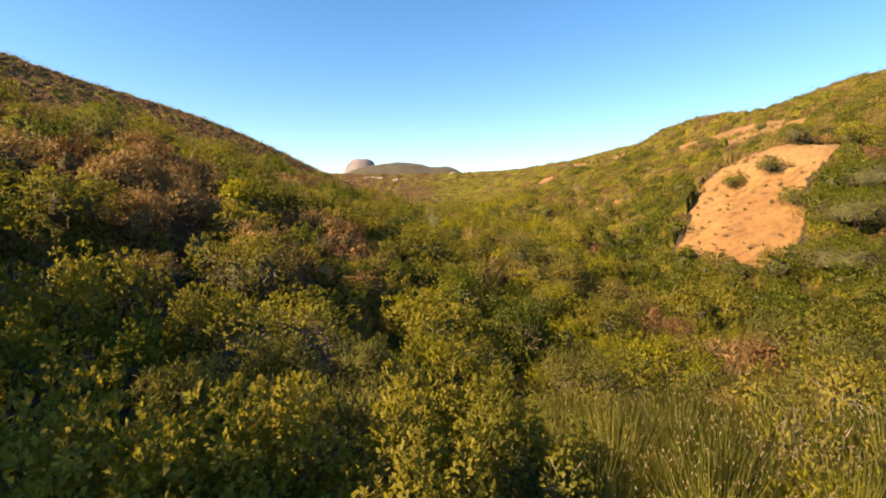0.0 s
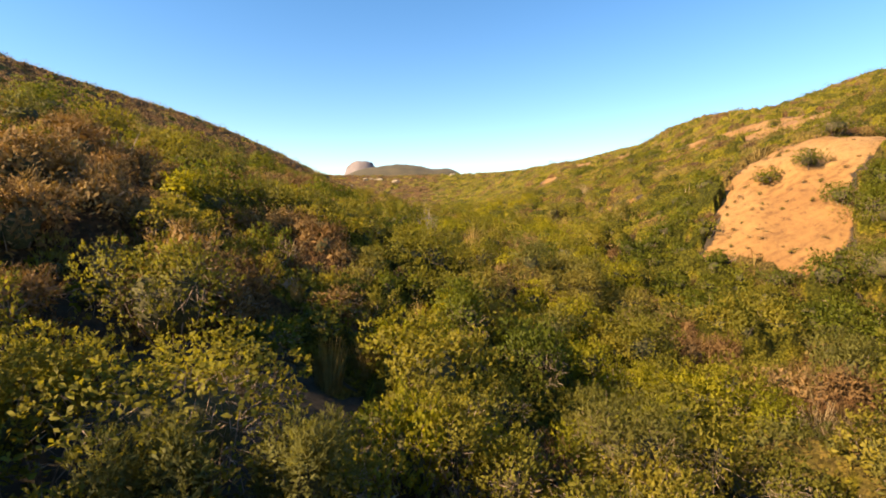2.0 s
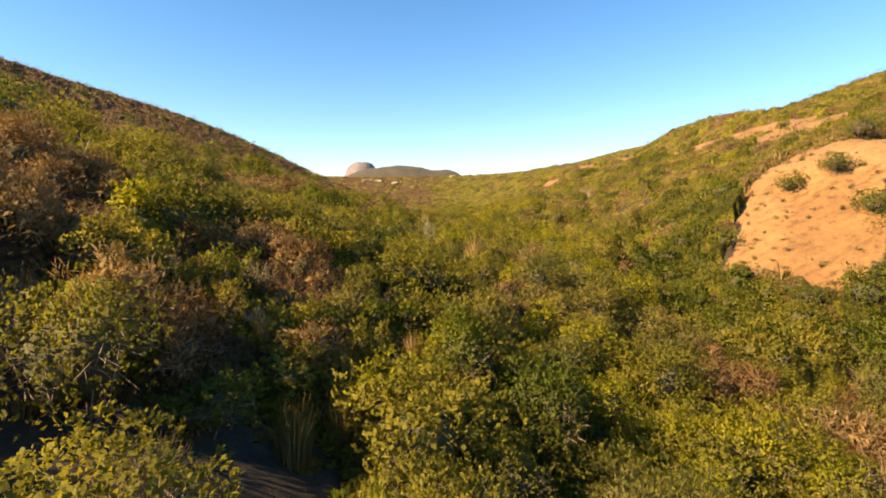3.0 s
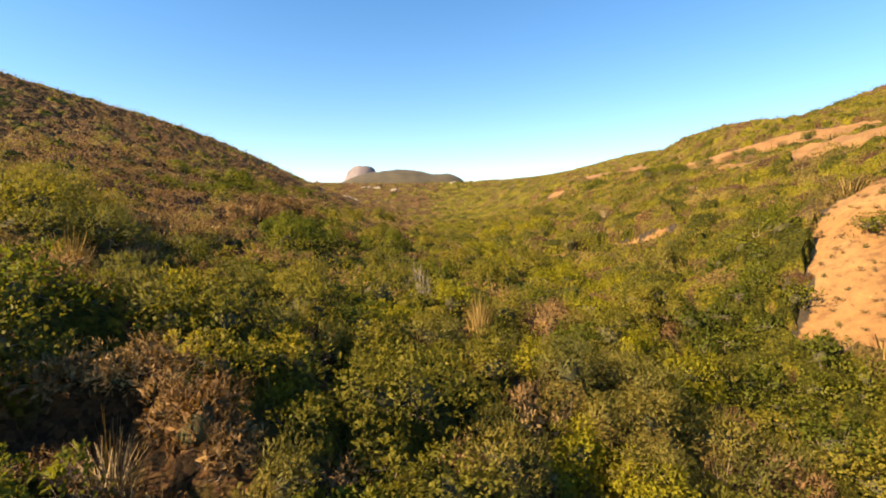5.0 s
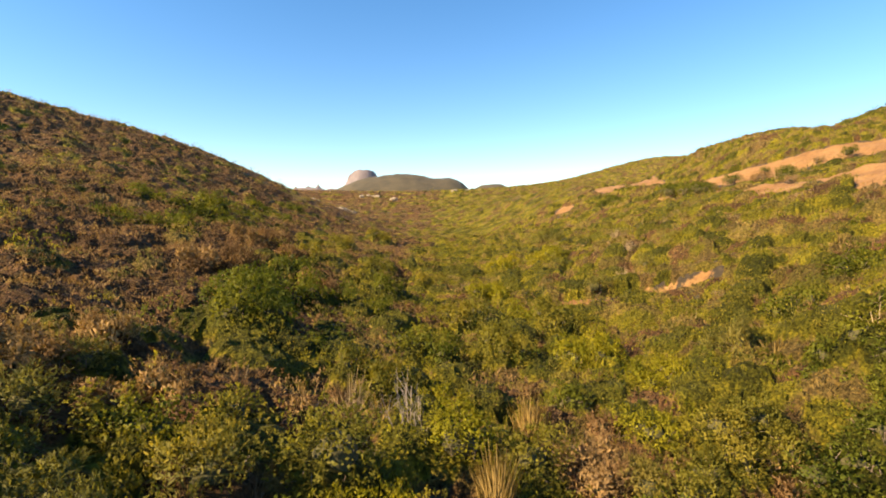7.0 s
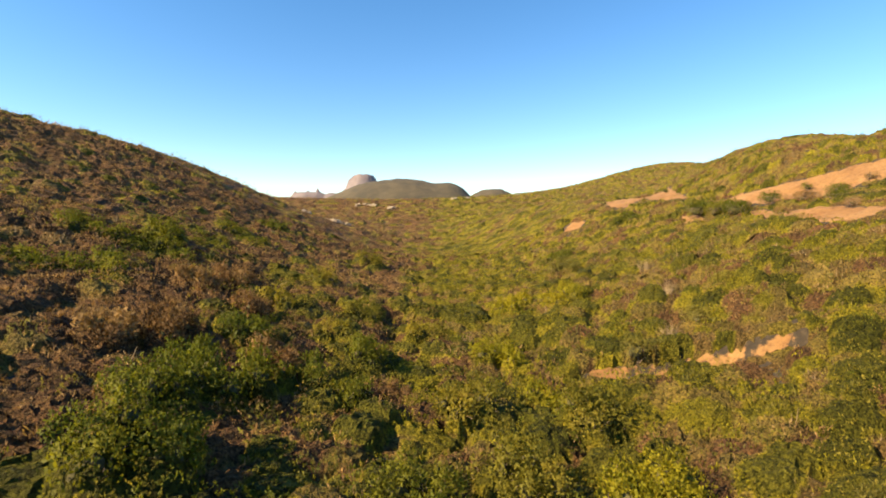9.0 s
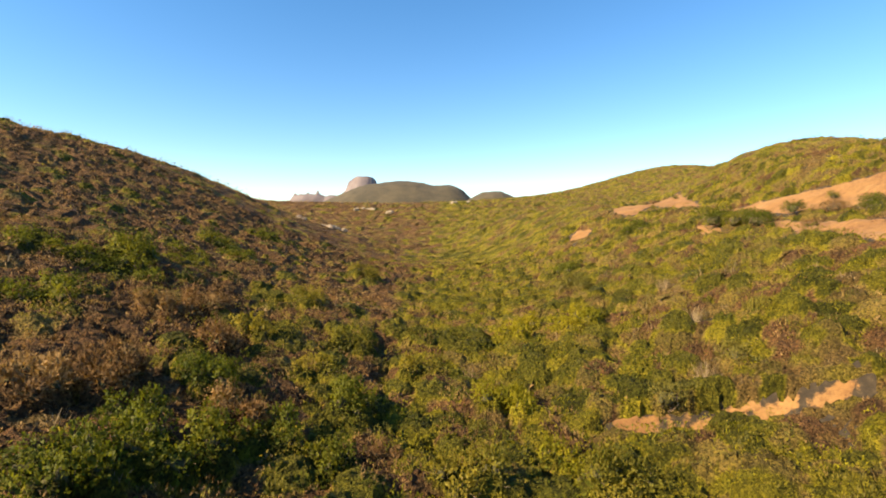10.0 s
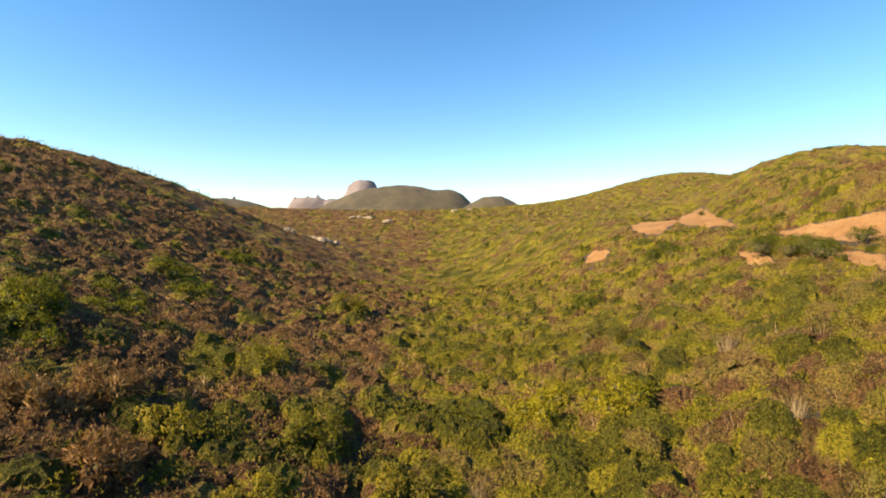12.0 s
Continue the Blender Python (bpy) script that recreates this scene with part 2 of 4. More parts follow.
def lie(x, y):
    """The height of the ground."""
    z = BASE[0] + BASE[1] * np.clip(y, -300, 400) + BASE[2] * np.clip(x, -200, 200)
    for hx, hy, a, rx, ry, turn in HILLS:
        c, s = math.cos(radians(turn)), math.sin(radians(turn))
        u, v = (x - hx) * c + (y - hy) * s, (y - hy) * c - (x - hx) * s
        z = z + a * np.exp(-(u / rx) ** 2 - (v / ry) ** 2)
    # the eroded bank over the lower path: a face to the south, running out uphill
    back = inside([(7.0, 50.0), (12.0, 50.1), (16.5, 49.0), (19.0, 48.0), (21.0, 58.0), (8.0, 60.0)], x, y)
    z = z + 0.8 * np.clip(back / 0.5, 0, 1) * np.exp(-np.maximum(back, 0) / 3.0)
    bare = bareness(x, y)
    z = z + bare * (0.10 * waves(x, y, 1.7, 61) + 0.14 * waves(x + 0.4 * y, 3 * y, 6.0, 62))
    z = z - 0.5 * np.exp(-((x / 13) ** 2) - ((y - 14) / 16) ** 2)
    near = np.exp(-((x / 120) ** 2) - ((y - 60) / 150) ** 2)
    return z + near * (0.22 * waves(x, y, 9.0, 1) + 0.08 * waves(x, y, 2.6, 2))


def mesh_of(name, verts, faces, mat, smooth=False, normals=None, **attributes):
    """A mesh from arrays: faces is an n x 3 or n x 4 array."""
    me = bpy.data.meshes.new(name)
    n, k = faces.shape
    me.vertices.add(len(verts))
    me.vertices.foreach_set("co", np.ascontiguousarray(verts, np.float32).ravel())
    me.loops.add(n * k)
    me.loops.foreach_set("vertex_index", np.ascontiguousarray(faces, np.int32).ravel())
    me.polygons.add(n)
    me.polygons.foreach_set("loop_start", np.arange(0, n * k, k, dtype=np.int32))
    me.polygons.foreach_set("loop_total", np.full(n, k, np.int32))
    me.polygons.foreach_set("use_smooth", np.full(n, smooth))
    for key, values in attributes.items():
        me.attributes.new(key, "FLOAT", "POINT").data.foreach_set("value", np.ascontiguousarray(values, np.float32))
    me.update(calc_edges=True)
    if normals is not None:
        me.normals_split_custom_set_from_vertices(normals)
    me.materials.append(mat)
    return me


def grid_faces(nx, ny):
    i = (np.arange(ny - 1)[:, None] * nx + np.arange(nx - 1)).ravel()
    return np.stack([i, i + 1, i + nx + 1, i + nx], 1)


def build_ground():
    s = np.linspace(-1, 1, 281)
    gx = 8 + 62 * s + 100 * s ** 5 + 4300 * s ** 21
    gy = 45 + 75 * s + 100 * s ** 5 + 4300 * s ** 21
    x, y = np.meshgrid(gx, gy)
    x, y = x.ravel(), y.ravel()
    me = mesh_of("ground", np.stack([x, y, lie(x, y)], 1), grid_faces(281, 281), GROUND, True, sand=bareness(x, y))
    tagged(new("ground", me), "brown scrubland soil with bare orange sand slopes", "ground", kind="structure")


build_ground()


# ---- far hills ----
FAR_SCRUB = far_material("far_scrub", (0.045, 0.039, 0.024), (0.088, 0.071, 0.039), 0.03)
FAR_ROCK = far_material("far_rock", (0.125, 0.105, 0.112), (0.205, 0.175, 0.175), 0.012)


def build_far_hill(bumps, mat, label, rough, seed, melt=0.12):
    """A distant hill: rounded bumps (x, y, height, half-width, half-depth, steepness) that melt into one."""
    x0 = min(b[0] - 2.3 * b[3] for b in bumps)
    x1 = max(b[0] + 2.3 * b[3] for b in bumps)
    y0 = min(b[1] - 2.2 * b[4] for b in bumps)
    y1 = max(b[1] + 2.2 * b[4] for b in bumps)
    x, y = np.meshgrid(np.linspace(x0, x1, 120), np.linspace(y0, y1, 24))
    x, y = x.ravel(), y.ravel()
    z = np.zeros(x.shape)
    for bx, by, h, rx, ry, p in bumps:
        d = np.sqrt(((x - bx) / rx) ** 2 + ((y - by) / ry) ** 2)
        z = np.maximum(z, h * np.exp(-d ** p)) + melt * np.minimum(z, h * np.exp(-d ** p))
    size = (x1 - x0) / 14
    z = z * (1 + rough * waves(x, y, size, seed) + 0.6 * rough * waves(x, y, size / 3.1, seed + 1)) - 12
    ob = new("far_hill", mesh_of("far_hill", np.stack([x, y, z], 1), grid_faces(120, 24), mat, True))
    tagged(ob, label, "hill", kind="structure")


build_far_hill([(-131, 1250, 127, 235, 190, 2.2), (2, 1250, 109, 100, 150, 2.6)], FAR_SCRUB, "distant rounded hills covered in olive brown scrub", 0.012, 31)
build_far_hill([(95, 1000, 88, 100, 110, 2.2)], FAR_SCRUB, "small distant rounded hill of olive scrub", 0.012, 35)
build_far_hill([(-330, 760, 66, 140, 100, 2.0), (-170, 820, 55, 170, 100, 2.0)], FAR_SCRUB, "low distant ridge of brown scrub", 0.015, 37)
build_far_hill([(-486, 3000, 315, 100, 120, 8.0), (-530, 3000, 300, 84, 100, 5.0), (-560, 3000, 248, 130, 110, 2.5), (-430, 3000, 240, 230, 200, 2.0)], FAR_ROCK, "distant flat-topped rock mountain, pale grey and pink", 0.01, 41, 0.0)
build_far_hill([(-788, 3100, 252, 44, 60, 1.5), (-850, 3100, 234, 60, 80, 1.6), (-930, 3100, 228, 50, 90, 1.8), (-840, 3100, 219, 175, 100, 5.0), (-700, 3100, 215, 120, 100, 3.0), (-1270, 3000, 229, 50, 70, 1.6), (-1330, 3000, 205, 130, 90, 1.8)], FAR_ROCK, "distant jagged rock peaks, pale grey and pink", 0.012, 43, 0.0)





# ---- plants: arrays of leaves ----
def unit(v):
    return v / (np.linalg.norm(v, axis=-1, keepdims=True) + 1e-9)


def leaf_quads(base, way, length, width, r, face=None):
    """One folded four-cornered leaf at each base, pointing along way."""
    n = len(base)
    face = r.normal(size=(n, 3)) + (0, 0, 0.6) if face is None else face + 0.35 * r.normal(size=(n, 3))
    side = unit(np.cross(way, face))
    lift = np.cross(side, way)
    length, width = np.asarray(length).reshape(-1, 1), np.asarray(width).reshape(-1, 1)
    mid = base + way * length * 0.58
    v = np.stack([base, mid + side * width / 2 + lift * width * 0.18, base + way * length, mid - side * width / 2 + lift * width * 0.18], 1)
    return v.reshape(-1, 3)


def fronted(v, out):
    """Leaves turned to show their upper side outward, and the normals of their tufts."""
    q = v.reshape(-1, 4, 3)
    g = unit(np.cross(q[:, 2] - q[:, 0], q[:, 3] - q[:, 1]))
    back = np.sum(g * out, 1) < 0
    q[back] = q[back][:, ::-1]
    g[back] *= -1
    n = unit(0.75 * g + unit(out) + (0, 0, 0.15))
    return q.reshape(-1, 3), np.repeat(n, 4, 0)


def crown(r, n, radius, height, lobes, c=None, s=None, sz=None):
    """Points and outward directions on a crown of merged lobes."""
    if c is None:
        a = r.uniform(0, 6.28, lobes) + np.arange(lobes)
        q = radius * np.sqrt(r.uniform(0.05, 0.55, lobes))
        c = np.stack([q * np.cos(a), q * np.sin(a), height * r.uniform(0.42, 0.70, lobes)], 1)
        s = radius * r.uniform(0.34, 0.56, lobes)
        sz = np.minimum(height - c[:, 2], height * 0.55) * r.uniform(0.85, 1.05, lobes)
    p = np.zeros((0, 3))
    d = np.zeros((0, 3))
    while len(p) < n:
        w = unit(r.normal(size=(n * 3, 3)) + (0, 0, 0.35))
        w = w[w[:, 2] > -0.55]
        k = r.choice(lobes, len(w), p=s ** 2 / np.sum(s ** 2))
        span = np.stack([s, s, sz], 1)
        x = c[k] + w * span[k] * r.uniform(0.86, 1.08, (len(w), 1))
        deep = np.min(np.where(np.arange(lobes) == k[:, None], 9, np.linalg.norm((x[:, None] - c) / span, axis=2)), axis=1)
        keep = (deep > 0.86) & (x[:, 2] > 0.06 * height)
        p, d = np.concatenate([p, x[keep]]), np.concatenate([d, w[keep]])
    return p[:n], d[:n], c, s, sz


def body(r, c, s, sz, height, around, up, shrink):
    """A dark core for the twigs and shade inside a crown: a lumpy dome round its lobes."""
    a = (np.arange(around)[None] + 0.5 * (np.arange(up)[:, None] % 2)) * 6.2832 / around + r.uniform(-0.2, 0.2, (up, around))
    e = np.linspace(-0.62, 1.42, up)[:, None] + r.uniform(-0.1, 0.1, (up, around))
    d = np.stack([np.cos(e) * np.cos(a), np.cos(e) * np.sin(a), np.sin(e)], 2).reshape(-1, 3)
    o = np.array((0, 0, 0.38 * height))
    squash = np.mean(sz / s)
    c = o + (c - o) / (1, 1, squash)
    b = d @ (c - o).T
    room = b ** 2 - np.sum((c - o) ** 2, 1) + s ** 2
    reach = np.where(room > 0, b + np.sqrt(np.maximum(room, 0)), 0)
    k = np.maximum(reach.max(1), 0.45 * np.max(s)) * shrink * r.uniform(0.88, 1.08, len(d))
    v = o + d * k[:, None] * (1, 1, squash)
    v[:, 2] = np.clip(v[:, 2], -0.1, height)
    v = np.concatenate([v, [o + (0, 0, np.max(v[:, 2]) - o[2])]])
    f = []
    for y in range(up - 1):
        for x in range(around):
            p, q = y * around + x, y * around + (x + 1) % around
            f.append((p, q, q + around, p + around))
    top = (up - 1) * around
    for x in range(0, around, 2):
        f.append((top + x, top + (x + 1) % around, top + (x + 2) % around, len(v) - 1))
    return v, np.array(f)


def leafy(r, n, radius, height, lobes, leaf, slim, per, spread, upward, around, up):
    """A crown: sprigs of per leaves round a dense mass."""
    bunch = 6 if n > 200 else 1
    p, d, c, s, sz = crown(r, max(n // (per * bunch), 3), radius, height, lobes)
    if bunch > 1:
        # sprigs gathered in rounded tufts
        knob = 1.05 * radius / math.sqrt(len(p)) * r.uniform(0.7, 1.3, (len(p), 1))
        p, d, knob = np.repeat(p, bunch, 0), np.repeat(d, bunch, 0), np.repeat(knob, bunch, 0)
        w = unit(d + 0.85 * r.normal(size=d.shape) + (0, 0, 0.35))
        p, d = p + w * knob * (1, 1, 0.85), unit(d * 0.35 + w)
    m = len(p)
    g = unit(d + np.array((0, 0, upward)) + 0.35 * r.normal(size=(m, 3)))
    e = unit(np.cross(g, r.normal(size=(m, 3))))
    h = np.cross(g, e)
    v, outs = [], []
    for k in range(per):
        outs.append(d)
        a = k * 2.4 + r.uniform(0, 6.28, m)
        w = spread * r.uniform(0.5, 1.3, m)
        way = unit(g * np.cos(w)[:, None] + (e * np.cos(a)[:, None] + h * np.sin(a)[:, None]) * np.sin(w)[:, None])
        long = leaf * r.uniform(0.7, 1.35, m)
        v.append(leaf_quads(p + g * leaf * 0.32 * k, way, long, long * slim * r.uniform(0.8, 1.2, m), r, g))
    if around:
        # broader leaves lying close over the mass
        q, d, *rest = crown(np.random.RandomState(r.randint(9999)), int(n * 0.65), radius * 0.93, height * 0.95, lobes, c * 0.95, s * 0.93, sz * 0.93)
        way = unit(np.cross(d, r.normal(size=d.shape)) + 0.6 * d + (0, 0, 0.3))
        long = leaf * (1.35 if slim > 0.2 else 1.3) * r.uniform(0.7, 1.3, len(q))
        v.append(leaf_quads(q, way, long, long * (0.6 if slim > 0.2 else 0.3), r, d))
        outs.append(d)
        k = r.choice(len(q), int(len(q) * 0.45))
        q = np.array((0, 0, 0.38 * height)) + (q[k] - (0, 0, 0.38 * height)) * r.uniform(0.7, 0.9, (len(k), 1))
        long = leaf * 1.7 * r.uniform(0.7, 1.3, len(q))
        v.append(leaf_quads(q, unit(r.normal(size=q.shape) + 0.4 * d[k]), long, long * (0.6 if slim > 0.2 else 0.3), r))
        outs.append(d[k])
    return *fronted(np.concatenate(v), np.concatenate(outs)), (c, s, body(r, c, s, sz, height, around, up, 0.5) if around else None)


def quads(n):
    return np.arange(n * 4).reshape(n, 4)


def blades(r, n, radius, height, wide, lean):
    """Upright blades from the ground, each of two joined pieces that bend outward."""
    a = r.uniform(0, 6.28, n)
    q = radius * 0.62 * np.sqrt(r.uniform(0, 1, n))
    out = np.stack([np.cos(a), np.sin(a), 0 * a], 1)
    base = out * q[:, None]
    tall = (height * (1 - 0.35 * (q / (0.62 * radius)) ** 2) * r.uniform(0.65, 1.08, n))[:, None]
    bend = (lean * (0.25 + q / (0.62 * radius)) * r.uniform(0.4, 1.4, n))[:, None]
    side = unit(np.stack([-np.sin(a), np.cos(a), 0 * a], 1) + 0.9 * r.normal(size=(n, 3)) * (1, 1, 0.1)) * wide / 2
    wob = (0.16 if lean > 0.38 else 0.07) * r.normal(size=(n, 3)) * tall
    mid = base + out * bend * tall * 0.35 + (0, 0, 1) * tall * 0.58 + wob * 0.5
    tip = base + out * bend * tall + (0, 0, 1) * tall + wob
    low = np.stack([base - side * 0.7, base + side * 0.7, mid + side, mid - side], 1)
    top = np.stack([mid - side, mid + side, tip + side * 0.35, tip - side * 0.35], 1)
    v = np.concatenate([low, top], 1).reshape(-1, 3)
    n = np.repeat(unit(0.5 * out + 0.35 * r.normal(size=(n, 3)) + (0, 0, 0.7)), 8, 0)
    return v, n, None


def limb(a, b, ra, rb):
    """A three-sided tapered limb, as quads."""
    w = unit(b - a)
    e = unit(np.cross(w, (0.3, 0.5, 0.81)))
    h = np.cross(w, e)
    ring = [e * math.cos(k * 2.094) + h * math.sin(k * 2.094) for k in range(3)]
    q = []
    for k in range(3):
        i, j = ring[k], ring[(k + 1) % 3]
        q += [a + i * ra, a + j * ra, b + j * rb, b + i * rb]
    return np.array(q)


def limbs(r, centres, height, twigs, thick):
    """Stems from the foot to the lobes, with side twigs."""
    v = []
    for c in centres:
        foot = np.array((c[0] * 0.12, c[1] * 0.12, -0.12))
        knee = foot * 0.4 + c * 0.6 + r.normal(size=3) * 0.06 * height - np.array((0, 0, 0.1 * height))
        v += [limb(foot, knee, thick, thick * 0.7), limb(knee, c, thick * 0.7, thick * 0.4)]
        for k in range(twigs):
            s = knee + (c - knee) * r.uniform(0.1, 0.9)
            v.append(limb(s, s + unit(c * (1, 1, 0.3) + r.normal(size=3) * 0.6 * height + (0, 0, 0.35)) * height * r.uniform(0.2, 0.5), thick * 0.35, thick * 0.12))
    return np.concatenate(v)


# kind: material, radius, height, lobes, leaf, slimness, leaves a sprig, spread, upward, leaves when near
KINDS = {
    "broadleaf_shrub": (LEAF, 0.95, 1.25, 8, 0.047, 0.56, 5, 0.75, 0.9, 4200),
    "dense_shrub": (DENSE, 1.05, 1.15, 9, 0.055, 0.5, 4, 0.9, 0.5, 3400),
    "heath_shrub": (HEATH, 0.70, 1.05, 8, 0.062, 0.17, 5, 0.55, 0.8, 4400),
    "gold_shrub": (GOLD, 0.85, 0.95, 9, 0.05, 0.34, 5, 0.65, 0.9, 3800),
    "dry_shrub": (DRY, 0.65, 0.85, 8, 0.075, 0.10, 5, 0.75, 0.8, 3000),
}
BLADES = {"reed_clump": (REED, 0.95, 1.25, 0.0065, 0.3, 3000), "straw_tuft": (STRAW, 0.45, 0.75, 0.0085, 0.36, 620),
          "twig_clump": (TWIG, 0.6, 0.75, 0.0075, 0.5, 560)}
LABELS = {
    "broadleaf_shrub": ("leathery-leaved olive green shrub growing in the scrub", "shrub"),
    "dense_shrub": ("dense dark green rounded shrub on the slope", "shrub"),
    "heath_shrub": ("fine-leaved grey-green heath shrub with upright sprigs", "shrub"),
    "gold_shrub": ("yellow-green fine-leaved shrub forming low mounds", "shrub"),
    "dry_shrub": ("dry brown twiggy shrub with withered sprigs", "shrub"),
    "reed_clump": ("tall olive reed clump with tan tips", "reeds"),
    "straw_tuft": ("golden dry grass tuft between the shrubs", "grass tuft"),
    "twig_clump": ("bleached grey-tan twiggy shrub stripped of its leaves", "shrub"),
    "dead_shrub": ("bare bleached grey branches of a dead shrub", "dead shrub"),
}


# by distance: how much larger the leaves are, what share of them, and the pieces of the shade-coloured core within,
# round and up
DETAIL = [(1.1, 0.38, 10, 7), (1.5, 0.16, 8, 5), (1.9, 0.036, 0, 0), (3.2, 0.008, 0, 0), (5.0, 0.0022, 0, 0), (1.5, 0.10, 7, 4), (1.9, 0.10, 8, 5), (0.92, 0.72, 12, 8)]


def leaves_of(kind, seed, ring, grow=1.0, rise=1.0):
    """Corners of one plant's leaves, as coarse as its ring of distance asks; grow, rise: how large and how tall for it the plant is."""
    r = np.random.RandomState(seed)
    coarse, share, around, up = DETAIL[ring]
    if kind in BLADES:
        mat, radius, height, wide, lean, n = BLADES[kind]
        return blades(r, max(int(n * (1, 0.4, 0.055, 0.016, 0.008, 0.12, 0.5, 1.3)[ring]), 4), radius, height * rise, min(wide * (1, 1.5, 4, 7, 10, 2, 1.3, 1)[ring], 0.15), lean)
    mat, radius, height, lobes, leaf, slim, per, spread, upward, n = KINDS[kind]
    if ring in (2, 3, 4):
        n = n if kind != "dry_shrub" else 2300
        slim, upward = 0.5 * min(slim, 0.4) + (0.22 if slim > 0.12 else 0.17), upward + 0.6
    return leafy(r, max(int(n * share * grow ** 1.8 * rise ** 0.6), 6), radius * grow, height * grow * rise, max(int((lobes if ring < 2 or ring > 4 else 5) * grow ** 1.2), 3), leaf * coarse, slim,
                 (per, per, 3, 2, 2, 4, 4, per)[ring], spread, upward, around, up)


def plant(kind, seed, ring, grow, rise):
    """A plant with its parts: foliage, the core coloured dark as shade within, and stems with twigs."""
    r = np.random.RandomState(seed + 500)
    top = tagged(new(kind), *LABELS[kind], kind.replace("_", " ") + "s of the valley")
    v, facing, wood = leaves_of(kind, seed, ring, grow, rise)
    mat = (BLADES.get(kind) or KINDS[kind])[0]
    new("foliage", mesh_of(kind, v, quads(len(v) // 4), mat, False, facing)).parent = top
    if kind == "reed_clump":
        tips = v.reshape(-1, 8, 3)[::5, 6:].mean(1)
        h = leaf_quads(tips - (0, 0, 0.05), unit(r.normal(size=tips.shape) * 0.25 + (0, 0, 1)), np.full(len(tips), 0.05), np.full(len(tips), 0.012), r)
        tagged(new("seed_fluff", mesh_of("seed_fluff", h, quads(len(h) // 4), TWIG)), "tan seed heads", kind="stuff").parent = top
    if wood is not None:
        c, s, mass = wood
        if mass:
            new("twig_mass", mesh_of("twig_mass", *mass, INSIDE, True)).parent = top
        w = limbs(r, c, KINDS[kind][2] * grow * rise, 3 if kind == "dry_shrub" and ring == 0 else 1, 0.016)
        if mass:
            # a tangle of bare twigs within the crown
            n = int(420 * grow ** 2) if ring == 0 else 24
            k = r.choice(len(c), n)
            d = unit(r.normal(size=(n, 3)) + (0, 0, 0.2))
            p = c[k] + d * s[k][:, None] * r.uniform(0.35, 0.8, (n, 1)) * (1, 1, 0.8)
            p[:, 2] = np.maximum(p[:, 2], 0.08)
            w = np.concatenate([w, leaf_quads(p, unit(d + 0.8 * r.normal(size=(n, 3))), r.uniform(0.14, 0.36, n), r.uniform(0.008, 0.016, n), r)])
        tagged(new("brushwood", mesh_of("brushwood", w, quads(len(w) // 4), BARK)), "grey-brown stems and twigs", kind="stuff").parent = top
    return top


def dead_plant(seed):
    r = np.random.RandomState(seed)
    top = tagged(new("dead_shrub"), *LABELS["dead_shrub"], "dead shrubs of the valley")
    c = np.stack([r.uniform(-0.55, 0.55, 9), r.uniform(-0.55, 0.55, 9), r.uniform(0.7, 1.15, 9)], 1)
    w = limbs(r, c, 1.0, 9, 0.017)
    new("wooden_frame", mesh_of("wooden_frame", w, quads(len(w) // 4), DEAD)).parent = top
    return top


# ---- where plants stand ----
def farness(x, y):
    """About how near the flight passes."""
    d = np.hypot(np.maximum(np.abs(x) - 0.3 * y - 1, 0), 4.5 + 0.5 * np.maximum(y - 4, 0))
    return np.maximum(d, np.hypot(x, y - 37) * (y > 55))


# shrubs that stand out: kind, place, width and height in metres
SCRUB_START_WEST = [
    ("broadleaf_shrub", -2.5, 3.0, 1.2, 1.6), ("broadleaf_shrub", -1.7, 3.1, 1.2, 1.6), ("broadleaf_shrub", -1.5, 3.6, 1.2, 1.6),
    ("broadleaf_shrub", -0.1, 3.8, 1.2, 1.6), ("dry_shrub", -1.1, 4.0, 0.5, 1.1), ("broadleaf_shrub", -4.2, 4.8, 1.2, 1.6),
    ("heath_shrub", -2.8, 5.0, 1.2, 1.4), ("broadleaf_shrub", -0.2, 5.3, 1.2, 1.6), ("heath_shrub", -1.3, 5.3, 1.6, 1.4),
    ("dense_shrub", -4.3, 6.4, 1.3, 1.4), ("broadleaf_shrub", -5.3, 6.8, 1.2, 1.6), ("heath_shrub", -2.4, 7.2, 1.2, 1.4),
    ("heath_shrub", -1.3, 7.6, 1.2, 1.4), ("broadleaf_shrub", -4.0, 7.9, 1.4, 1.6), ("broadleaf_shrub", -5.8, 8.1, 1.2, 1.6),
    ("broadleaf_shrub", -2.7, 8.3, 2.6, 1.8)]
SCRUB_START_EAST = [
    ("broadleaf_shrub", 0.9, 4.7, 1.2, 1.6), ("broadleaf_shrub", 0.4, 5.5, 1.2, 1.6)]
SCRUB_FIRST_WEST = [
    ("broadleaf_shrub", -5.4, 8.6, 1.2, 1.6), ("gold_shrub", -0.4, 9.4, 0.9, 1.4), ("broadleaf_shrub", -8.0, 10.5, 1.8, 1.6)]
SCRUB_FIRST_EAST = [
    ("heath_shrub", 7.2, 9.3, 1.3, 1.4), ("broadleaf_shrub", 0.3, 9.9, 1.5, 1.6)]
